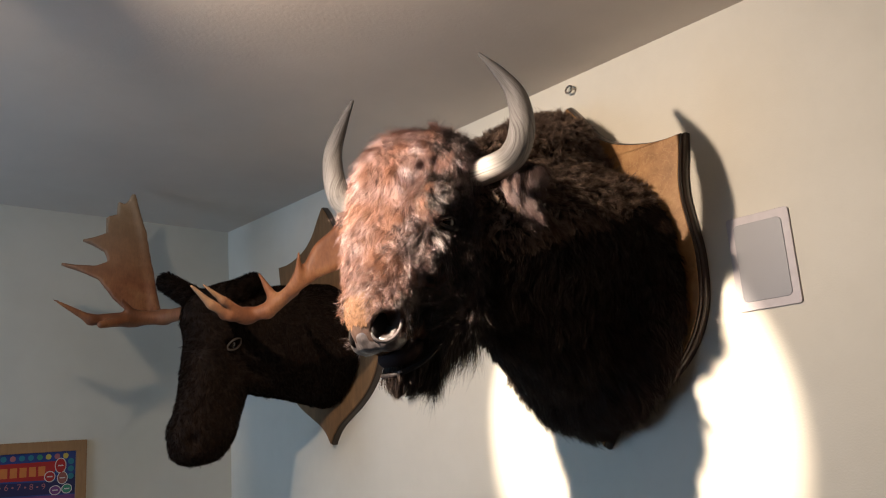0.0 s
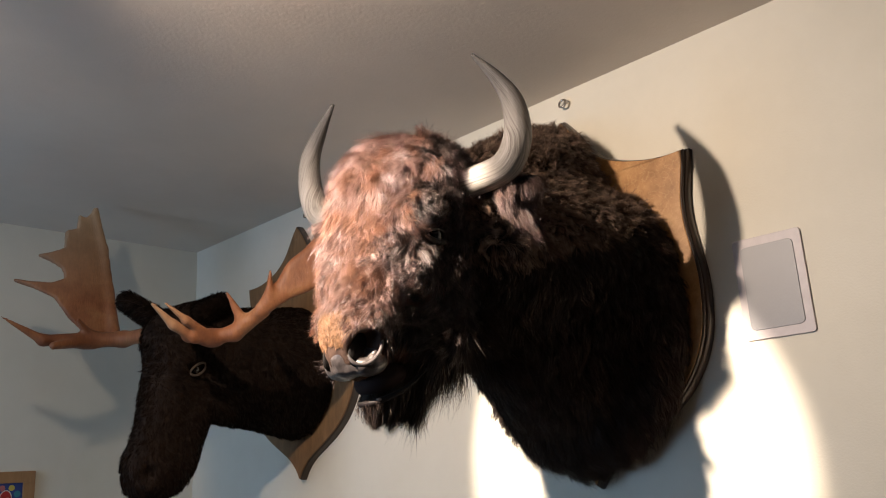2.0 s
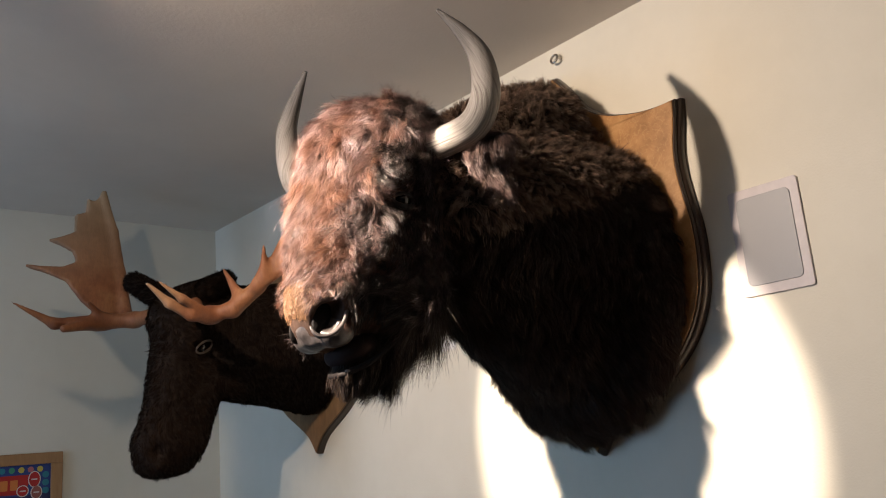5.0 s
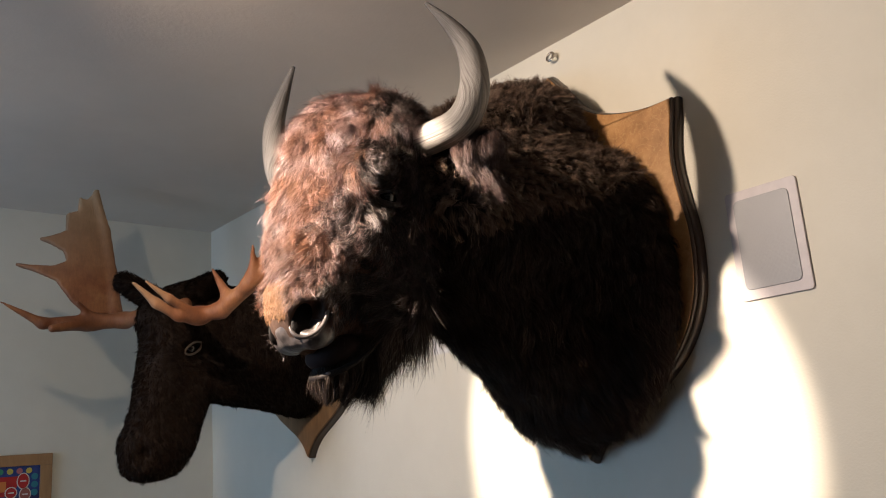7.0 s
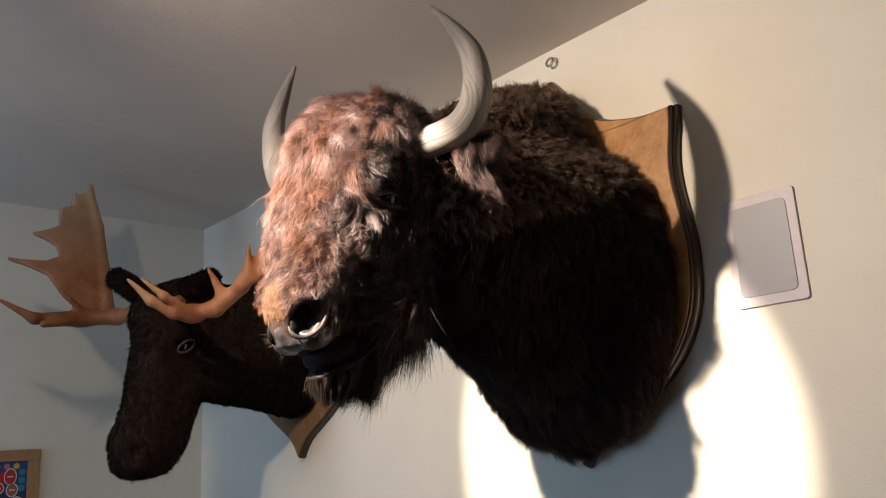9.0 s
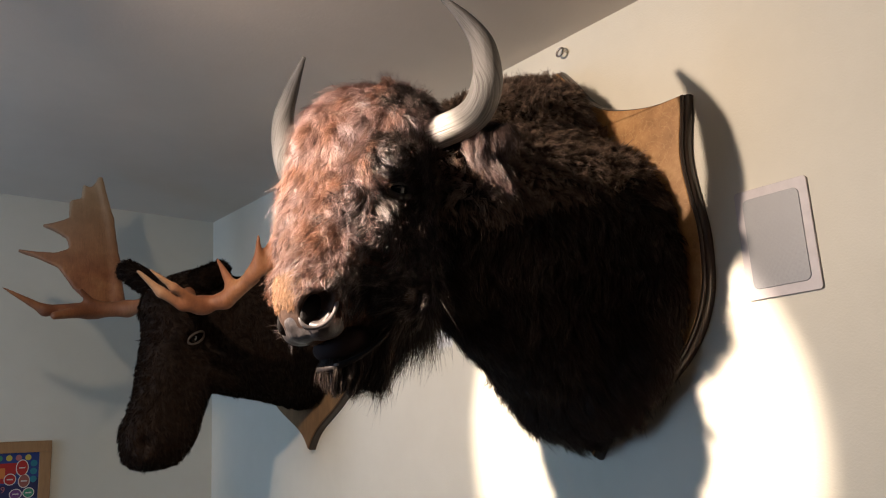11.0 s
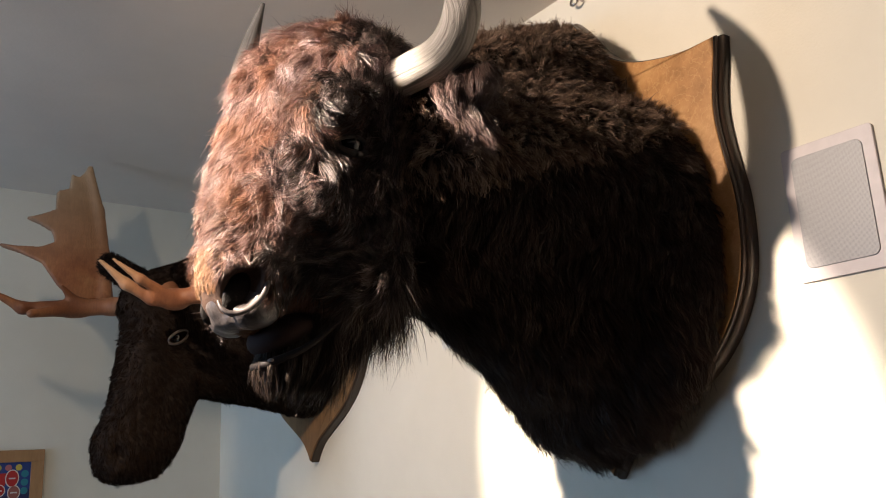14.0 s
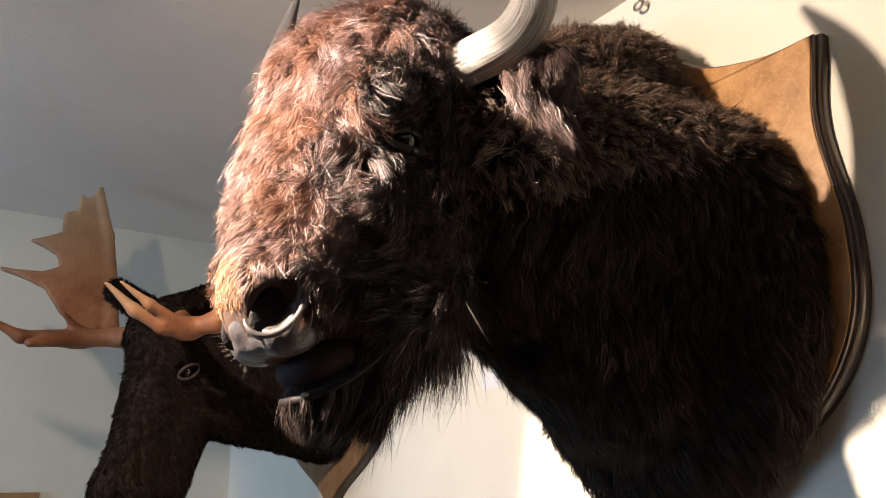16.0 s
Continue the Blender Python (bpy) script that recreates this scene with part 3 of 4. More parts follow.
def brow_clear(p):
    """Guard hair thins out over the eyes and towards the nose."""
    q = head_xyz(p)
    eye = np.linalg.norm((np.abs(q) - (0.06, 0.18, 0.15)) * (1, 1, 0.8), axis=1)
    return np.clip((eye - 0.07) / 0.05, 0.05, 1) * np.clip((q[:, 2] + 0.40) / 0.08, 0, 1)


def bridge(p):
    q = head_xyz(p)
    return np.clip((-0.31 - q[:, 2]) / 0.06, 0, 1) * np.clip((0.075 - np.abs(q[:, 1])) / 0.03, 0, 1)


down = lambda p: 0.055 - 0.03 * np.clip((-0.12 - head_xyz(p)[:, 2]) / 0.3, 0, 1)
v, f, al, lk = coat(hV, hQ, hN, 170000, 21, lambda p: bare(p) * (1 - shaded_side(p)) * (1 - bridge(p)) * near(1.66, 1.8)(p), face_comb, down, lambda p: np.full(len(p), 0.28), 0.00038, 0.019, 0.60, 0.65, 3)
ob_from("forehead_fur", v, f, FACE_FUR, head, "mauve-brown shaggy hair", smooth=False, attrs={"along": al, "lock": lk})
v, f, al, lk = coat(hV, hQ, hN, 55000, 22, lambda p: bare(p) * brow_clear(p) * (1 - 0.85 * shaded_side(p)) * (1 - bridge(p)) * near(1.66, 1.8)(p) * (0.15 + np.clip(0.6 + wavy(p, 33, 30)[:, 0], 0, 1.4)), face_comb, lambda p: 1.15 * down(p), lambda p: np.full(len(p), 0.34), 0.00036, 0.024, 0.62, 0.7, 3)
ob_from("guard_hair", v, f, GUARD_FUR, head, "silvery mauve guard hair", smooth=False, attrs={"along": al, "lock": lk})
v, f, al, lk = coat(hV, hQ, hN, 55000, 23, lambda p: bare(p) * shaded_side(p) * near(1.66, 1.8)(p), face_comb, lambda p: 0.052 - 0.041 * np.clip(1.5 - np.linalg.norm((head_xyz(p) * (1, 0, 1)) - (0.055, 0, -0.165), axis=1) / 0.060, 0, 1), lambda p: np.full(len(p), 0.42), 0.00050, 0.019, 0.66, 0.65, 3)
ob_from("shaded_cheek_fur", v, f, SHADED_CHEEK_FUR, head, "dark brown cheek hair, deepened for shade, with pale lit tips", smooth=False, attrs={"along": al, "lock": lk})
v, f, al, lk = coat(hV, hQ, hN, 30000, 25, lambda p: bare(p) * bridge(p) * (1 - shaded_side(p)), face_comb, lambda p: np.full(len(p), 0.010), lambda p: np.full(len(p), 0.18), 0.0004, 0.008, 0.2, 0.4, 2)
ob_from("bridge_fur", v, f, BRIDGE_FUR, head, "short ginger nose hair", smooth=False, attrs={"along": al, "lock": lk})


# beard
def beard_weight(p):
    q = head_xyz(p)
    return np.clip((-0.40 - q[:, 2] + 0.9 * (0.06 - q[:, 0]).clip(-0.2, 0.12)) / 0.05, 0, 1) * np.where(q[:, 0] > 0.125, 0.15, 1.0)


def beard_len(p):
    q = head_xyz(p)
    return 0.036 + 0.135 * np.clip((0.07 - q[:, 0]) / 0.1, 0, 1)


v, f, al, lk = coat(jV, jQ, jN, 20000, 27, beard_weight, lambda p: np.tile(np.array((-0.05, 0.0, -1.0)), (len(p), 1)), beard_len, lambda p: np.full(len(p), 0.12), 0.0006, 0.028, 0.95, 0.35, 3)
v[:, 2] -= 0.018 * np.clip(al, 0, 1)
ob_from("beard", v, f, BEARD_FUR, jaw, "long dark beard hair", smooth=False, attrs={"along": al, "lock": lk})


# nose pad, nostrils, lips, eyes
def nose_pad(p):
    q = head_xyz(p)
    r = smin(0.025, ball(q, (0.226, 0, -0.468), (0.044, 0.050, 0.044)), *[ball(q, (0.200, s * 0.056, -0.490), (0.042, 0.032, 0.036)) for s in (-1, 1)])
    r = smin(0.02, r, ball(q, (0.205, 0, -0.508), (0.042, 0.050, 0.020)))
    r = -smin(0.006, -r, nostril_hole(q))
    return r + 0.002 * wavy(p, 15, 60)[:, 0]


nV, nQ, nN = surface(nose_pad, (-1.20, 1.40, 1.82), (-0.95, 1.72, 2.02), 0.0045)
nose = ob_from("nose_pad", nV, [nQ], NOSE, bison, "grey leathery nose")
for s in (-1, 1):
    # Black solid set inside the hollow to give its darkness.
    bm = bmesh.new()
    bmesh.ops.create_uvsphere(bm, u_segments=20, v_segments=12, radius=1.0)
    for q in bm.verts:
        a, b = 0.056 * q.co.x, 0.032 * q.co.z
        q.co = Vector(hw(0.222 + 0.53 * a + 0.85 * b, s * (0.046 + 0.008 * q.co.y), -0.456 - 0.85 * a + 0.53 * b))
    part("nostril", bm, NOSTRIL_DARK, nose, "black insert for the dark of the nostril")
    ring = []
    for w in np.linspace(-2.75, 0.7, 14):
        a, b = 0.056 * math.cos(w), 0.032 * math.sin(w)
        ring.append(hw(0.236 + 0.53 * a + 0.85 * b, s * ((0.075 if s < 0 else 0.046) - 0.022 * math.sin(w)), -0.456 - 0.85 * a + 0.53 * b))
    tv, tf, al, st = tube(ring, [0.002, 0.003, 0.004] + [0.0048] * 8 + [0.0045, 0.0035, 0.002], 10, 44)
    if s < 0:
        ob_from("nostril_rim", tv, tf, RIM, nose, "pale shiny nostril rim")
    bm = bmesh.new()
    bmesh.ops.create_uvsphere(bm, u_segments=24, v_segments=14, radius=0.025)
    for q in bm.verts:
        q.co = Vector(hw(0.050, s * 0.142, -0.176)) + q.co
    eye = part("eye", bm, EYE_M, bison, "dark glass eye")
    for k, (rise, r) in enumerate(((0.014, 0.005), (-0.020, 0.007))):
        arc = [hw(0.052 + 0.034 * math.cos(a), s * (0.150 + 0.014 * math.sin(a) ** 2), -0.178 + rise * math.sin(a)) for a in np.linspace(0.0, math.pi, 9)]
        tv, tf, al, st = tube(arc, [0.003] + [r] * 7 + [0.003], 10, 24)
        ob_from("eyelid", tv, tf, LID, eye, "dark skin eyelid")

lipc = [hw(0.045, -0.088, -0.508), hw(0.105, -0.068, -0.556), hw(0.158, -0.032, -0.582), hw(0.168, 0.0, -0.586), hw(0.158, 0.032, -0.582), hw(0.105, 0.068, -0.556), hw(0.045, 0.088, -0.508)]
tv, tf, al, st = tube(lipc, [0.004, 0.006, 0.008, 0.008, 0.008, 0.006, 0.004], 12, 40)
ob_from("lower_lip", tv, tf, LIP, jaw, "grey-brown wet lower lip")
for a, b, c in ((0.158, -0.034, 0.009), (0.165, -0.012, 0.005)):
    bm = bmesh.new()
    bmesh.ops.create_uvsphere(bm, u_segments=12, v_segments=8, radius=c)
    for q in bm.verts:
        q.co = Vector(hw(a + 0.9 * q.co.x, b + q.co.y, -0.579 + 0.5 * q.co.z))
    part("lip_edge", bm, LIP_PALE, jaw, "pale patch of the lip edge")
bm = bmesh.new()
bmesh.ops.create_uvsphere(bm, u_segments=20, v_segments=12, radius=1.0)
for q in bm.verts:
    q.co = Vector(hw(0.115 + q.co.x * 0.07, q.co.y * 0.066, -0.522 + q.co.z * 0.042 - 0.30 * q.co.x * 0.07))
part("mouth_lining", bm, GUM, jaw, "dark open mouth lining")
for s in (-1, 1):
    if s > 0:
        line = ((-0.03, 0.150, -0.035), (-0.003, 0.215, -0.038), (0.014, 0.325, -0.008), (0.018, 0.374, 0.075), (0.028, 0.368, 0.180), (0.030, 0.314, 0.262), (0.035, 0.247, 0.328))
    else:
        line = ((-0.025, -0.150, -0.030), (-0.040, -0.215, -0.030), (-0.076, -0.292, -0.002), (-0.098, -0.322, 0.075), (-0.098, -0.316, 0.175), (-0.072, -0.284, 0.253), (-0.038, -0.238, 0.324))
    path = [hw(*p) for p in line]
    tv, tf, al, st = tube(path, [0.039, 0.039, 0.040, 0.038, 0.031, 0.019, 0.005], 28, 64)
    ob_from("horn", tv, tf, HORN, bison, "ivory horn with a dark tip", attrs={"along": al, "streak": st})

    def ear_shape(p, s=s):
        return smin(0.02, rod(p, hw(-0.075, s * 0.185, -0.075), hw(-0.146, s * 0.322, -0.040), 0.022, 0.020), rod(p, hw(-0.122, s * 0.268, -0.065), hw(-0.160, s * 0.285, -0.140), 0.020, 0.013), rod(p, hw(-0.10, s * 0.232, -0.07), hw(-0.14, s * 0.248, -0.145), 0.016, 0.012))

    c = hw(-0.10, s * 0.26, -0.07)
    eV, eQ, eN = surface(ear_shape, c - 0.16, c + 0.16, 0.008)
    ear = ob_from("ear", eV, [eQ], HIDE, bison, "hairy ear")
    out = HL * s
    v, f, al, lk = coat(eV, eQ, eN, 12000, 41 + s, lambda p: np.clip((np.abs(head_xyz(p)[:, 1]) - 0.235) / 0.03, 0, 1), lambda p: np.tile(0.30 * out - 0.2 * HF - 1.0 * HU, (len(p), 1)), lambda p: np.full(len(p), 0.056), lambda p: np.full(len(p), 0.22), 0.00045, 0.018, 0.8, 0.45, 3)
    ob_from("ear_fur", v, f, EAR_FUR, ear, "pale-tipped ear hair", smooth=False, attrs={"along": al, "lock": lk})

# ---- moose mount ----
MY0 = 3.25
moose = thing("moose_head_mount", (0.0, MY0, 1.64), "dark brown moose head mount with broad antlers on a shield", "head mount")
shield(0.43, 2.84, 1.64, MY0, [(0.0, 0.0), (0.030, 0.0), (0.036, 0.004)], "shield_edge", DARK_EDGE, moose, "dark board edge")
shield(0.43, 2.84, 1.64, MY0, [(0.032, 0.006), (0.040, 0.006), (0.042, 0.008)], "shield_panel", DULL_BOARD, moose, "brown wooden board face")
MO = np.array((-0.66, 3.175, 2.20))
MF, ML = np.array((-0.99, -0.14, 0.0)), np.array((-0.14, 0.99, 0.0))


def mw(f, l, u):
    return MO + f * MF + l * ML + u * HU


def moose_xyz(p):
    q = p - MO
    return np.stack([q @ MF, q @ ML, q @ HU], 1)


def moose_shape(p):
    q = moose_xyz(p)
    cran = rod(q, (-0.10, 0, 0.09), (0.05, 0, 0.03), 0.115, 0.12)
    face = rod(q, (0.03, 0, -0.02), (0.13, 0, -0.44), 0.115, 0.085)
    muz = ball(q, (0.125, 0, -0.48), (0.115, 0.095, 0.115))
    jaw = rod(q, (-0.06, 0, -0.12), (0.035, 0, -0.46), 0.105, 0.085)
    neck = rod(p, (-0.05, MY0, 2.14), (-0.56, 3.19, 2.22), 0.29, 0.15)
    neck2 = rod(p, (-0.05, MY0, 2.03), (-0.46, 3.20, 2.05), 0.205, 0.155)
    sock = np.minimum(*[ball(q, (0.014, s * 0.118, -0.107), (0.044, 0.028, 0.030)) for s in (-1, 1)])
    brow = np.minimum(*[rod(q, (0.075, s * 0.085, -0.085), (-0.02, s * 0.105, -0.055), 0.028, 0.026) for s in (-1, 1)])
    lips = smin(0.03, ball(q, (0.175, 0, -0.545), (0.05, 0.075, 0.04)), ball(q, (0.06, 0, -0.545), (0.06, 0.055, 0.04)))
    r = smin(0.05, cran, face, muz, jaw)
    r = smin(0.025, r, brow, lips)
    r = -smin(0.02, -r, sock)
    r = smin(0.06, r, neck, neck2)
    nos = np.minimum(*[ball(q, (0.20, s * 0.075, -0.50), (0.03, 0.02, 0.03)) for s in (-1, 1)])
    r = -smin(0.01, -r, nos)
    return np.maximum(r + 0.006 * wavy(p, 19, 12)[:, 0], p[:, 0] + 0.048)


mV, mQ, mN = surface(moose_shape, (-1.0, 2.85, 1.52), (0.0, 3.65, 2.56), 0.0125)
mhead = ob_from("head_and_neck", mV, [mQ], MOOSE_HIDE, moose, "dark brown plush hide")
v, f, al, lk = coat(mV, mQ, mN, 85000, 51, lambda p: near(3.3, 3.4)(p) * np.where(p[:, 0] > -0.052, 0, 1), lambda p: np.tile(np.array((0.35, 0.0, -0.9)), (len(p), 1)), lambda p: np.full(len(p), 0.018), lambda p: np.full(len(p), 0.5), 0.0007, 0.03, 0.55, 0.6, 2)
ob_from("fur", v, f, MOOSE_FUR, mhead, "short dark fur", smooth=False, attrs={"along": al, "lock": lk})
for s in (-1, 1):
    bm = bmesh.new()
    bmesh.ops.create_uvsphere(bm, u_segments=20, v_segments=12, radius=0.020)
    for q in bm.verts:
        q.co = Vector(mw(0.016, s * 0.100, -0.107)) + q.co
    eye = part("eye", bm, EYE_M, moose, "dark glass eye")
    for rise in (0.020, -0.022):
        arc = [mw(0.014 + 0.036 * math.cos(a), s * (0.117 + 0.006 * math.sin(a)), -0.107 + rise * math.sin(a) - 0.5 * 0.032 * math.cos(a)) for a in np.linspace(0.0, math.pi, 9)]
        tv, tf, al, st = tube(arc, [0.002] + [0.0045] * 7 + [0.002], 8, 20)
        ob_from("eyelid", tv, tf, MOOSE_LID, eye, "pale eyelid rim")
    tipp = (0.135, s * 0.205, 0.205) if s > 0 else (-0.09, s * 0.12, 0.17)

    def ear_m(p, s=s, tipp=tipp):
        return rod(p, mw(0.0 if s > 0 else -0.02, s * 0.10, 0.09 if s > 0 else 0.12), mw(*tipp), 0.052, 0.040)

    c = mw(tipp[0] / 2, s * 0.16, 0.17)
    eV, eQ, eN = surface(ear_m, c - 0.19, c + 0.19, 0.009)
    ear = ob_from("ear", eV, [eQ], MOOSE_HIDE, moose, "dark furry ear")
    v, f, al, lk = coat(eV, eQ, eN, 6000, 61 + s, lambda p: np.ones(len(p)), lambda p: np.tile(ML * s + 0.5 * MF, (len(p), 1)), lambda p: np.full(len(p), 0.02), lambda p: np.full(len(p), 0.5), 0.0011, 0.015, 0.4, 0.4, 2)
    ob_from("ear_fur", v, f, MOOSE_FUR, ear, smooth=False, attrs={"along": al, "lock": lk})


def polygon_gap(x, z, poly):
    """Signed distance in the plane to a closed outline."""
    P = np.stack([x, z], 1)
    best = np.full(len(P), 9.0)
    odd = np.zeros(len(P), bool)
    for a, b in zip(poly, poly[1:] + poly[:1]):
        a, b = np.array(a), np.array(b)
        t = np.clip(((P - a) @ (b - a)) / ((b - a) @ (b - a)), 0, 1)
        best = np.minimum(best, np.linalg.norm(P - a - t[:, None] * (b - a), axis=1))
        if a[1] != b[1]:
            hit = ((a[1] > P[:, 1]) != (b[1] > P[:, 1])) & (P[:, 0] < (b[0] - a[0]) * (P[:, 1] - a[1]) / (b[1] - a[1]) + a[0])
            odd ^= hit
    return np.where(odd, -best, best)


PALM = [(-0.83, 2.905), (-0.875, 2.855), (-0.905, 2.865), (-0.91, 2.80), (-0.955, 2.785), (-0.955, 2.705), (-1.045, 2.66), (-0.965, 2.605), (-0.955, 2.56), (-1.01, 2.535),
        (-1.135, 2.54), (-1.0, 2.465), (-0.945, 2.37), (-0.89, 2.31), (-0.76, 2.32), (-0.745, 2.5), (-0.77, 2.70), (-0.80, 2.80)]


def antler_left(p):
    x, y, z = p.T
    sheet = 3.62 + 0.10 * np.sin((z - 2.3) * 3.2) + 0.25 * (-0.85 - x) ** 2 / 0.3
    plate = np.maximum(polygon_gap(x, z, PALM), np.abs(y - sheet) - 0.013)
    tines = [rod(p, (-0.98, 3.74, 2.66), (-1.055, 3.755, 2.665), 0.014, 0.003), rod(p, (-1.0, 3.74, 2.505), (-1.14, 3.77, 2.545), 0.016, 0.003)]
    beam = smin(0.03, rod(p, mw(0.02, 0.07, 0.075), (-0.76, 3.52, 2.275), 0.034, 0.030), rod(p, (-0.76, 3.52, 2.275), (-0.90, 3.58, 2.27), 0.032, 0.034))
    brow = smin(0.02, rod(p, (-0.88, 3.57, 2.27), (-1.08, 3.56, 2.255), 0.034, 0.022), rod(p, (-1.08, 3.56, 2.255), (-1.245, 3.55, 2.335), 0.021, 0.004),
                rod(p, (-0.92, 3.56, 2.26), (-1.06, 3.50, 2.225), 0.026, 0.016), rod(p, (-0.88, 3.57, 2.28), (-0.955, 3.53, 2.345), 0.024, 0.008))
    ridge = smin(0.02, rod(p, (-0.765, 3.60, 2.31), (-0.762, 3.70, 2.52), 0.024, 0.018), rod(p, (-0.762, 3.70, 2.52), (-0.785, 3.72, 2.72), 0.018, 0.015), rod(p, (-0.785, 3.72, 2.72), (-0.838, 3.71, 2.90), 0.015, 0.008))
    return smin(0.025, plate, beam, brow, ridge, *tines)


def antler_right(p):
    beam = smin(0.03, rod(p, mw(0.02, -0.07, 0.075), (-0.78, 2.90, 2.20), 0.032, 0.026), rod(p, (-0.78, 2.90, 2.20), (-0.79, 2.74, 2.163), 0.026, 0.024),
                rod(p, (-0.79, 2.74, 2.163), (-0.72, 2.68, 2.175), 0.024, 0.026), rod(p, (-0.72, 2.68, 2.175), (-0.665, 2.58, 2.245), 0.026, 0.028))
    palm = smin(0.05, rod(p, (-0.67, 2.57, 2.25), (-0.57, 2.46, 2.37), 0.034, 0.055), rod(p, (-0.57, 2.46, 2.37), (-0.44, 2.36, 2.50), 0.060, 0.095), rod(p, (-0.44, 2.36, 2.50), (-0.34, 2.28, 2.60), 0.095, 0.05))
    q = p - np.array((-0.57, 2.45, 2.37))
    nrm = np.array((0.55, 0.75, 0.06))
    nrm /= np.linalg.norm(nrm)
    slab = np.abs(q @ nrm + 0.0) - 0.016
    palm = -smin(0.02, -palm, -slab)
    brow = smin(0.014, rod(p, (-0.77, 2.73, 2.158), (-0.855, 2.725, 2.160), 0.028, 0.024), rod(p, (-0.855, 2.728, 2.158), (-0.935, 2.728, 2.196), 0.021, 0.017), rod(p, (-0.935, 2.728, 2.196), (-1.018, 2.724, 2.263), 0.017, 0.006),
                rod(p, (-0.81, 2.71, 2.168), (-0.905, 2.690, 2.208), 0.017, 0.014), rod(p, (-0.905, 2.690, 2.208), (-0.990, 2.682, 2.260), 0.014, 0.005))
    tines = [rod(p, (-0.705, 2.64, 2.205), (-0.742, 2.70, 2.328), 0.024, 0.005), rod(p, (-0.665, 2.54, 2.27), (-0.69, 2.49, 2.375), 0.019, 0.005)]
    return smin(0.025, beam, palm, brow, *tines)


for fn, lo, hi, lab in ((antler_left, (-1.30, 3.10, 2.15), (-0.55, 3.90, 2.96), "broad palmate antler, reddish with pale edges"), (antler_right, (-1.08, 2.18, 2.05), (-0.25, 3.22, 2.70), "broad palmate antler with orange-brown tines")):
    aV, aQ, aN = surface(fn, lo, hi, 0.0075)
    pale = np.clip((aV[:, 2] - 2.45) / 0.5, 0, 1) * 0.75 if fn is antler_left else np.clip((-0.88 - aV[:, 0]) / 0.3, 0, 0.40)
    ob_from("antler", aV, [aQ], ANTLER, moose, lab, attrs={"along": pale})

# ---- wall speaker ----
speaker = thing("wall_speaker", (0.0, 0.985, 1.955), "rectangular in-wall loudspeaker with grey grille and pale frame", "speaker")


def rounded_slab(y0, y1, z0, z1, x0, x1, r, bev):
    pts = []
    for cy, cz, a0 in ((y1 - r, z1 - r, 0), (y0 + r, z1 - r, 90), (y0 + r, z0 + r, 180), (y1 - r, z0 + r, 270)):
        for k in range(7):
            a = radians(a0 + 15 * k)
            pts.append((cy + r * math.cos(a), cz + r * math.sin(a)))
    bm = bmesh.new()
    fc = bm.faces.new([bm.verts.new((x1, a, b)) for a, b in pts])
    ext = bmesh.ops.extrude_face_region(bm, geom=[fc])
    for g in ext["geom"]:
        if isinstance(g, bmesh.types.BMVert):
            g.co.x = x0
    bmesh.ops.recalc_face_normals(bm, faces=bm.faces[:])
    ed = [e for e in bm.edges if all(abs(v.co.x - x0) < 1e-6 for v in e.verts)]
    bmesh.ops.bevel(bm, geom=ed, offset=bev, segments=2, affect="EDGES", profile=0.5)
    return bm


part("frame", rounded_slab(0.888, 1.090, 1.955, 2.252, -0.007, 0.0, 0.010, 0.002), BEZEL, speaker, "pale plastic frame", smooth=False)
part("grille", rounded_slab(0.912, 1.068, 1.982, 2.226, -0.0095, -0.004, 0.016, 0.0015), GRILLE, speaker, "grey perforated grille", smooth=False)

# ---- hooks above the mounts ----
def wall_hook(y, z, label):
    hook = thing("wall_hook", (0.0, y, z - 0.012), label, "hook", "hooks above the mounts")
    ringp = [(-0.022 + 0.004 * math.sin(a), y + 0.015 * math.cos(a), z + 0.015 * math.sin(a)) for a in np.linspace(0, 2 * math.pi, 13)]
    tv, tf, al, st = tube(ringp, [0.004] * 13, 10, 40)
    ob_from("ring", tv, tf, STEEL, hook)
    tv, tf, al, st = tube([(0.002, y - 0.012, z + 0.003), (-0.012, y - 0.012, z + 0.003), (-0.022, y - 0.011, z + 0.003)], [0.006, 0.005, 0.004], 10, 8)
    ob_from("screw", tv, tf, STEEL, hook)


wall_hook(1.629, 2.897, "small bright steel ring hook above the bison mount")
wall_hook(3.197, 2.889, "small steel ring hook above the moose mount")

# ---- label on the wall ----
lab = ob_from("wall_label", [tuple(v.co) for v in box_bm((-0.0015, 2.285, 1.985), (0.0, 2.375, 2.045)).verts], [[v.index for v in f.verts] for f in box_bm((-0.0015, 2.285, 1.985), (0.0, 2.375, 2.045)).faces], PAPER, smooth=False)
tagged(lab, "small white paper label stuck on the cream wall", "label")

# ---- framed poster ----
poster = thing("framed_poster", (-1.145, BY, 1.20), "colourful printed poster in a flat oak frame", "poster")
PX0, PX1, PZ0, PZ1 = -1.47, -0.822, 1.20, 1.755
FW = 0.052
for lo, hi in (((PX0, BY - 0.022, PZ1 - FW), (PX1, BY, PZ1)), ((PX0, BY - 0.022, PZ0), (PX1, BY, PZ0 + FW)), ((PX0, BY - 0.0215, PZ0 + FW), (PX0 + FW, BY, PZ1 - FW)), ((PX1 - FW, BY - 0.0215, PZ0 + FW), (PX1, BY, PZ1 - FW))):
    part("frame_rail", box_bm(lo, hi, 0.002), OAK, poster, smooth=False)


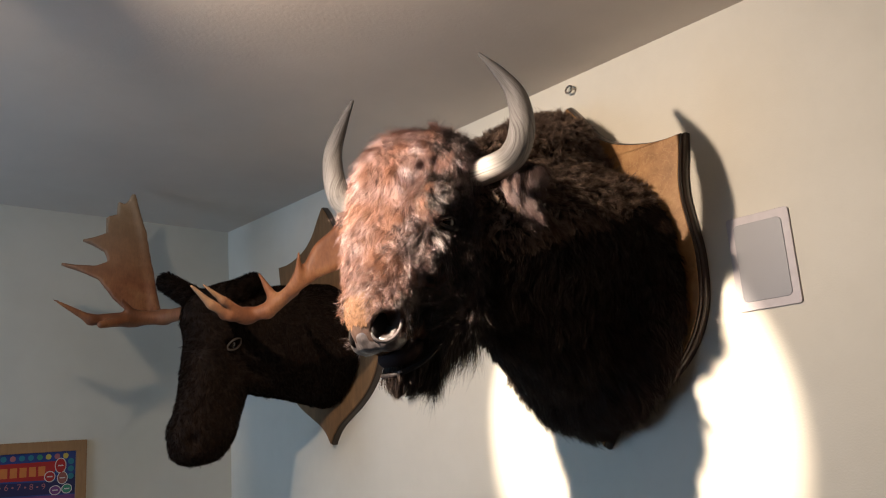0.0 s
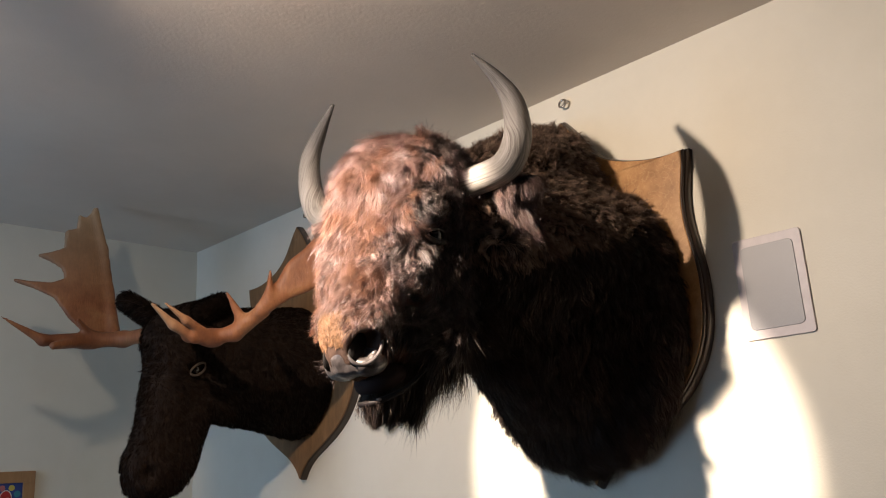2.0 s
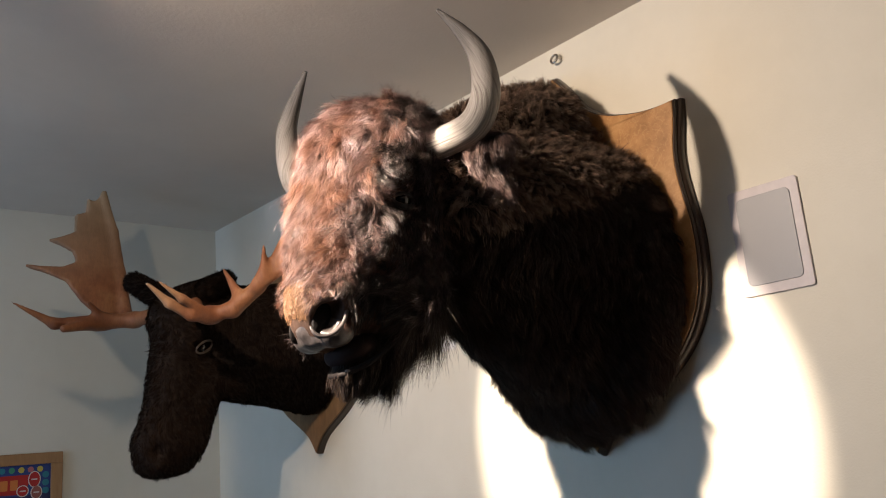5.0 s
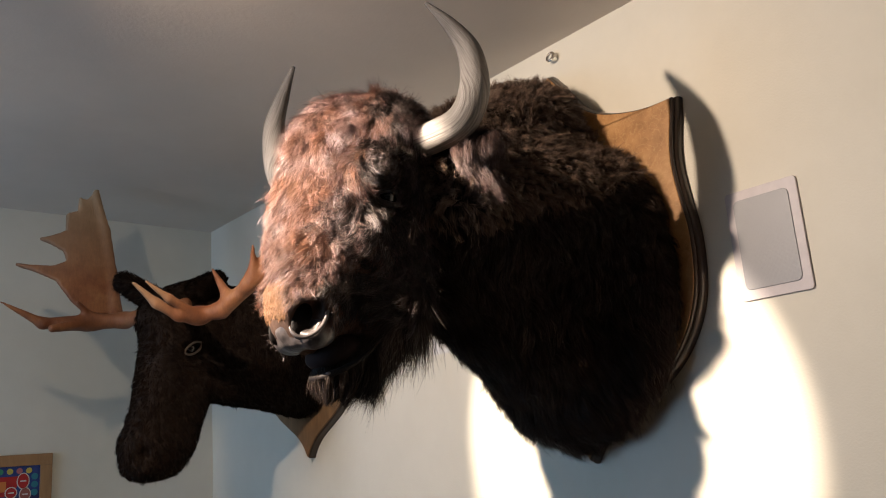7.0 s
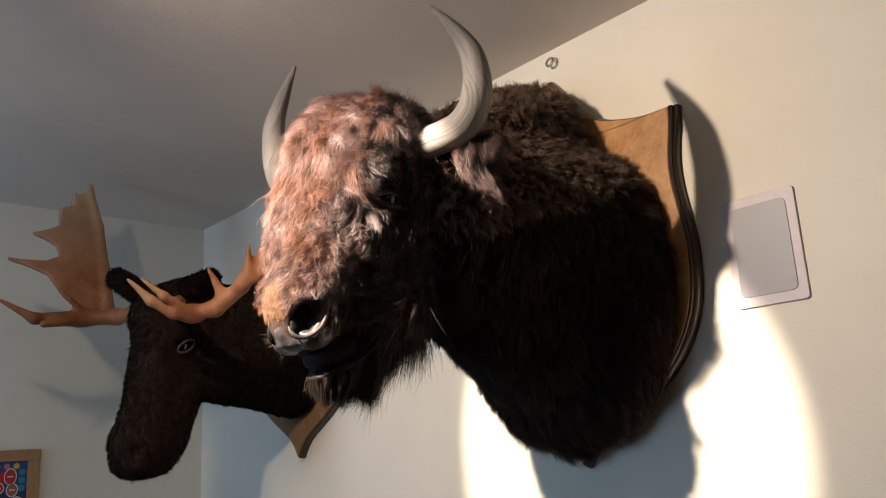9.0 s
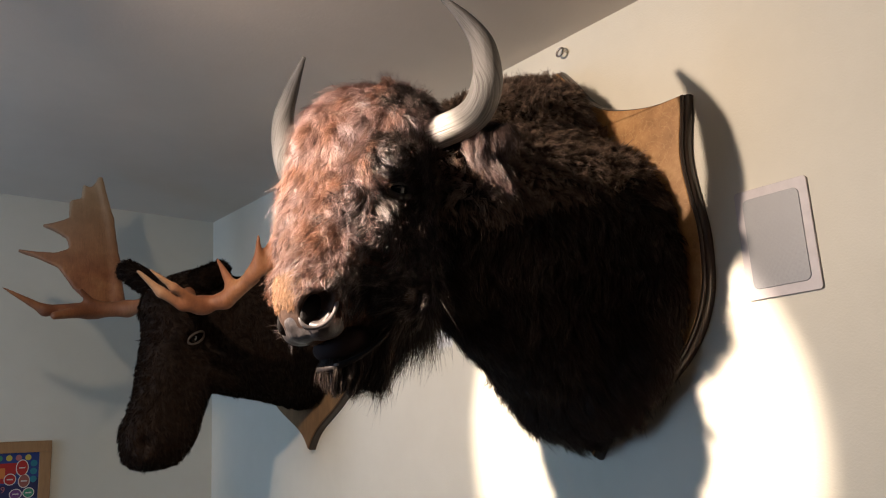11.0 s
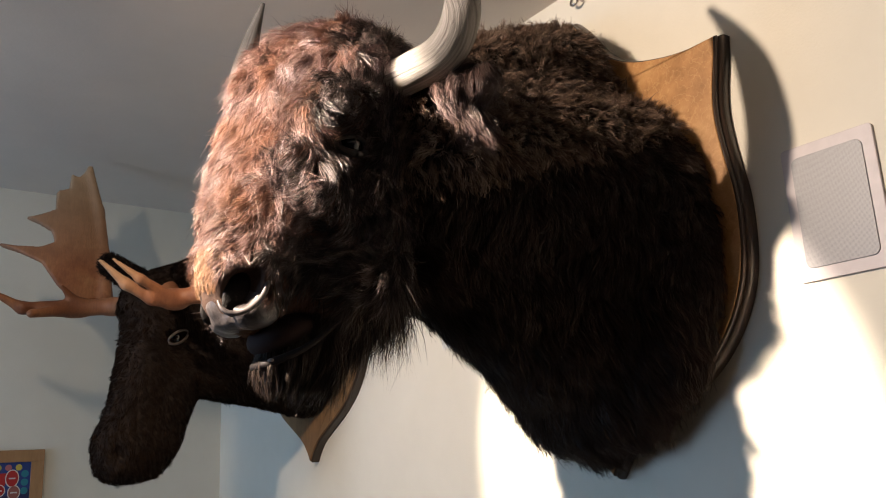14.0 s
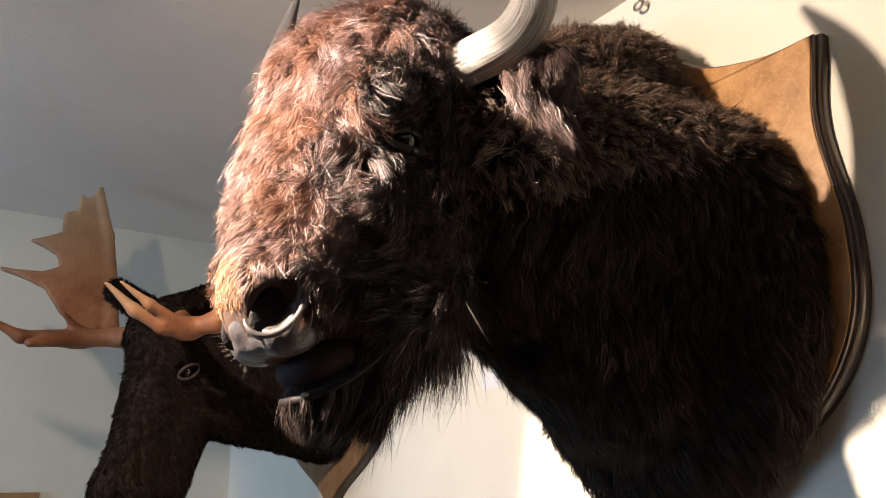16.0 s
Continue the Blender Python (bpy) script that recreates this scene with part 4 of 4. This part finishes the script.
def flat(name, pts, depth, mat, label=""):
    """A thin printed shape on the poster's sheet."""
    bm = bmesh.new()
    fc = bm.faces.new([bm.verts.new((x, BY - 0.010 - depth, z)) for x, z in pts])
    bmesh.ops.recalc_face_normals(bm, faces=[fc])
    if fc.normal.y > 0:
        fc.normal_flip()
    ext = bmesh.ops.extrude_face_region(bm, geom=[fc])
    for g in ext["geom"]:
        if isinstance(g, bmesh.types.BMVert):
            g.co.y -= 0.0004
    bmesh.ops.recalc_face_normals(bm, faces=bm.faces[:])
    return part(name, bm, mat, sheet, label, smooth=False)


def disc(cx, cz, rx, rz, n=20):
    return [(cx + rx * math.cos(2 * math.pi * k / n), cz + rz * math.sin(2 * math.pi * k / n)) for k in range(n)]


INK = {n: plain("ink_" + n, c, 0.45) for n, c in (("blue", (0.02, 0.05, 0.22)), ("navy", (0.015, 0.02, 0.09)), ("red", (0.42, 0.02, 0.02)), ("teal", (0.02, 0.20, 0.27)), ("yellow", (0.50, 0.42, 0.08)), ("pink", (0.38, 0.13, 0.15)), ("orange", (0.62, 0.20, 0.05)), ("white", (0.62, 0.58, 0.56)), ("violet", (0.16, 0.05, 0.20)), ("green", (0.04, 0.26, 0.16)), ("brown", (0.30, 0.10, 0.08)))}
IX0, IX1, IZ0, IZ1 = PX0 + FW, PX1 - FW, PZ0 + FW, PZ1 - FW
bs = box_bm((IX0, BY - 0.010, IZ0), (IX1, BY - 0.001, IZ1))
sheet = part("printed_sheet", bs, INK["blue"], poster, "glossy blue printed sheet", smooth=False)
flat("red_band", [(IX0, IZ1 - 0.045), (IX1 - 0.055, IZ1 - 0.045), (IX1 - 0.095, IZ1 - 0.085), (IX1 - 0.115, IZ1 - 0.135), (IX0, IZ1 - 0.120)], 0.0004, INK["red"])
flat("number_band", [(IX0, IZ1 - 0.128), (IX1 - 0.11, IZ1 - 0.143), (IX1, IZ1 - 0.115), (IX1, IZ1 - 0.205), (IX0, IZ1 - 0.190)], 0.0008, INK["navy"])
flat("red_lower_band", [(IX0, IZ1 - 0.196), (IX1, IZ1 - 0.211), (IX1, IZ0 + 0.02), (IX0, IZ0 + 0.02)], 0.0004, INK["violet"])
cols = ["teal", "yellow", "teal", "teal", "pink", "teal", "teal", "green", "yellow", "pink", "yellow"]
for k, c in enumerate(cols):
    flat("dot", disc(IX1 - 0.048 - 0.041 * (len(cols) - 1 - k), IZ1 - 0.022, 0.0135, 0.0135), 0.0012, INK[c])
for k in range(3):
    flat("dot", disc(IX1 - 0.022, IZ1 - 0.050 - 0.036 * k, 0.015, 0.015), 0.0012, INK["teal"])
for k in range(7):
    x = IX1 - 0.16 - 0.043 * k
    flat("title_bar", [(x - 0.016, IZ1 - 0.112), (x + 0.016, IZ1 - 0.112), (x + 0.016, IZ1 - 0.066), (x - 0.016, IZ1 - 0.066)], 0.0016, INK["orange"])
for cx, cz, rx, rz, c in ((0.072, 0.068, 0.028, 0.038, "red"), (0.062, 0.128, 0.026, 0.032, "brown"), (0.122, 0.118, 0.027, 0.027, "red"), (0.095, 0.185, 0.028, 0.024, "violet"), (0.04, 0.182, 0.026, 0.024, "green")):
    flat("outline", disc(IX1 - cx, IZ1 - cz, rx, rz), 0.0020, INK["white"])
    flat("oval", disc(IX1 - cx, IZ1 - cz, rx - 0.0045, rz - 0.0045), 0.0024, INK[c])
    flat("bar", [(IX1 - cx - 0.013, IZ1 - cz - 0.003), (IX1 - cx + 0.013, IZ1 - cz - 0.003), (IX1 - cx + 0.013, IZ1 - cz + 0.003), (IX1 - cx - 0.013, IZ1 - cz + 0.003)], 0.0028, INK["white"])


def digit(ch, x, z, size):
    cu = bpy.data.curves.new("digit", "FONT")
    cu.body, cu.size, cu.extrude, cu.align_x = ch, size, 0.0003, "CENTER"
    tmp = bpy.data.objects.new("digit", cu)
    me = bpy.data.meshes.new_from_object(tmp)
    bpy.data.objects.remove(tmp)
    me.materials.append(INK["pink"])
    ob = new("digit", me)
    ob.matrix_world = pose(x, BY - 0.0118, z, 90, 0, 0)
    ob.parent = sheet
    ob.matrix_parent_inverse = Matrix.Translation(-(sheet.location + poster.location))


for k, ch in enumerate("9876"):
    digit(ch, IX1 - 0.150 - 0.056 * k, IZ1 - 0.176 + 0.003 * k, 0.040)
    flat("dash", disc(IX1 - 0.178 - 0.056 * k, IZ1 - 0.163 + 0.003 * k, 0.005, 0.005, 10), 0.0012, INK["pink"])
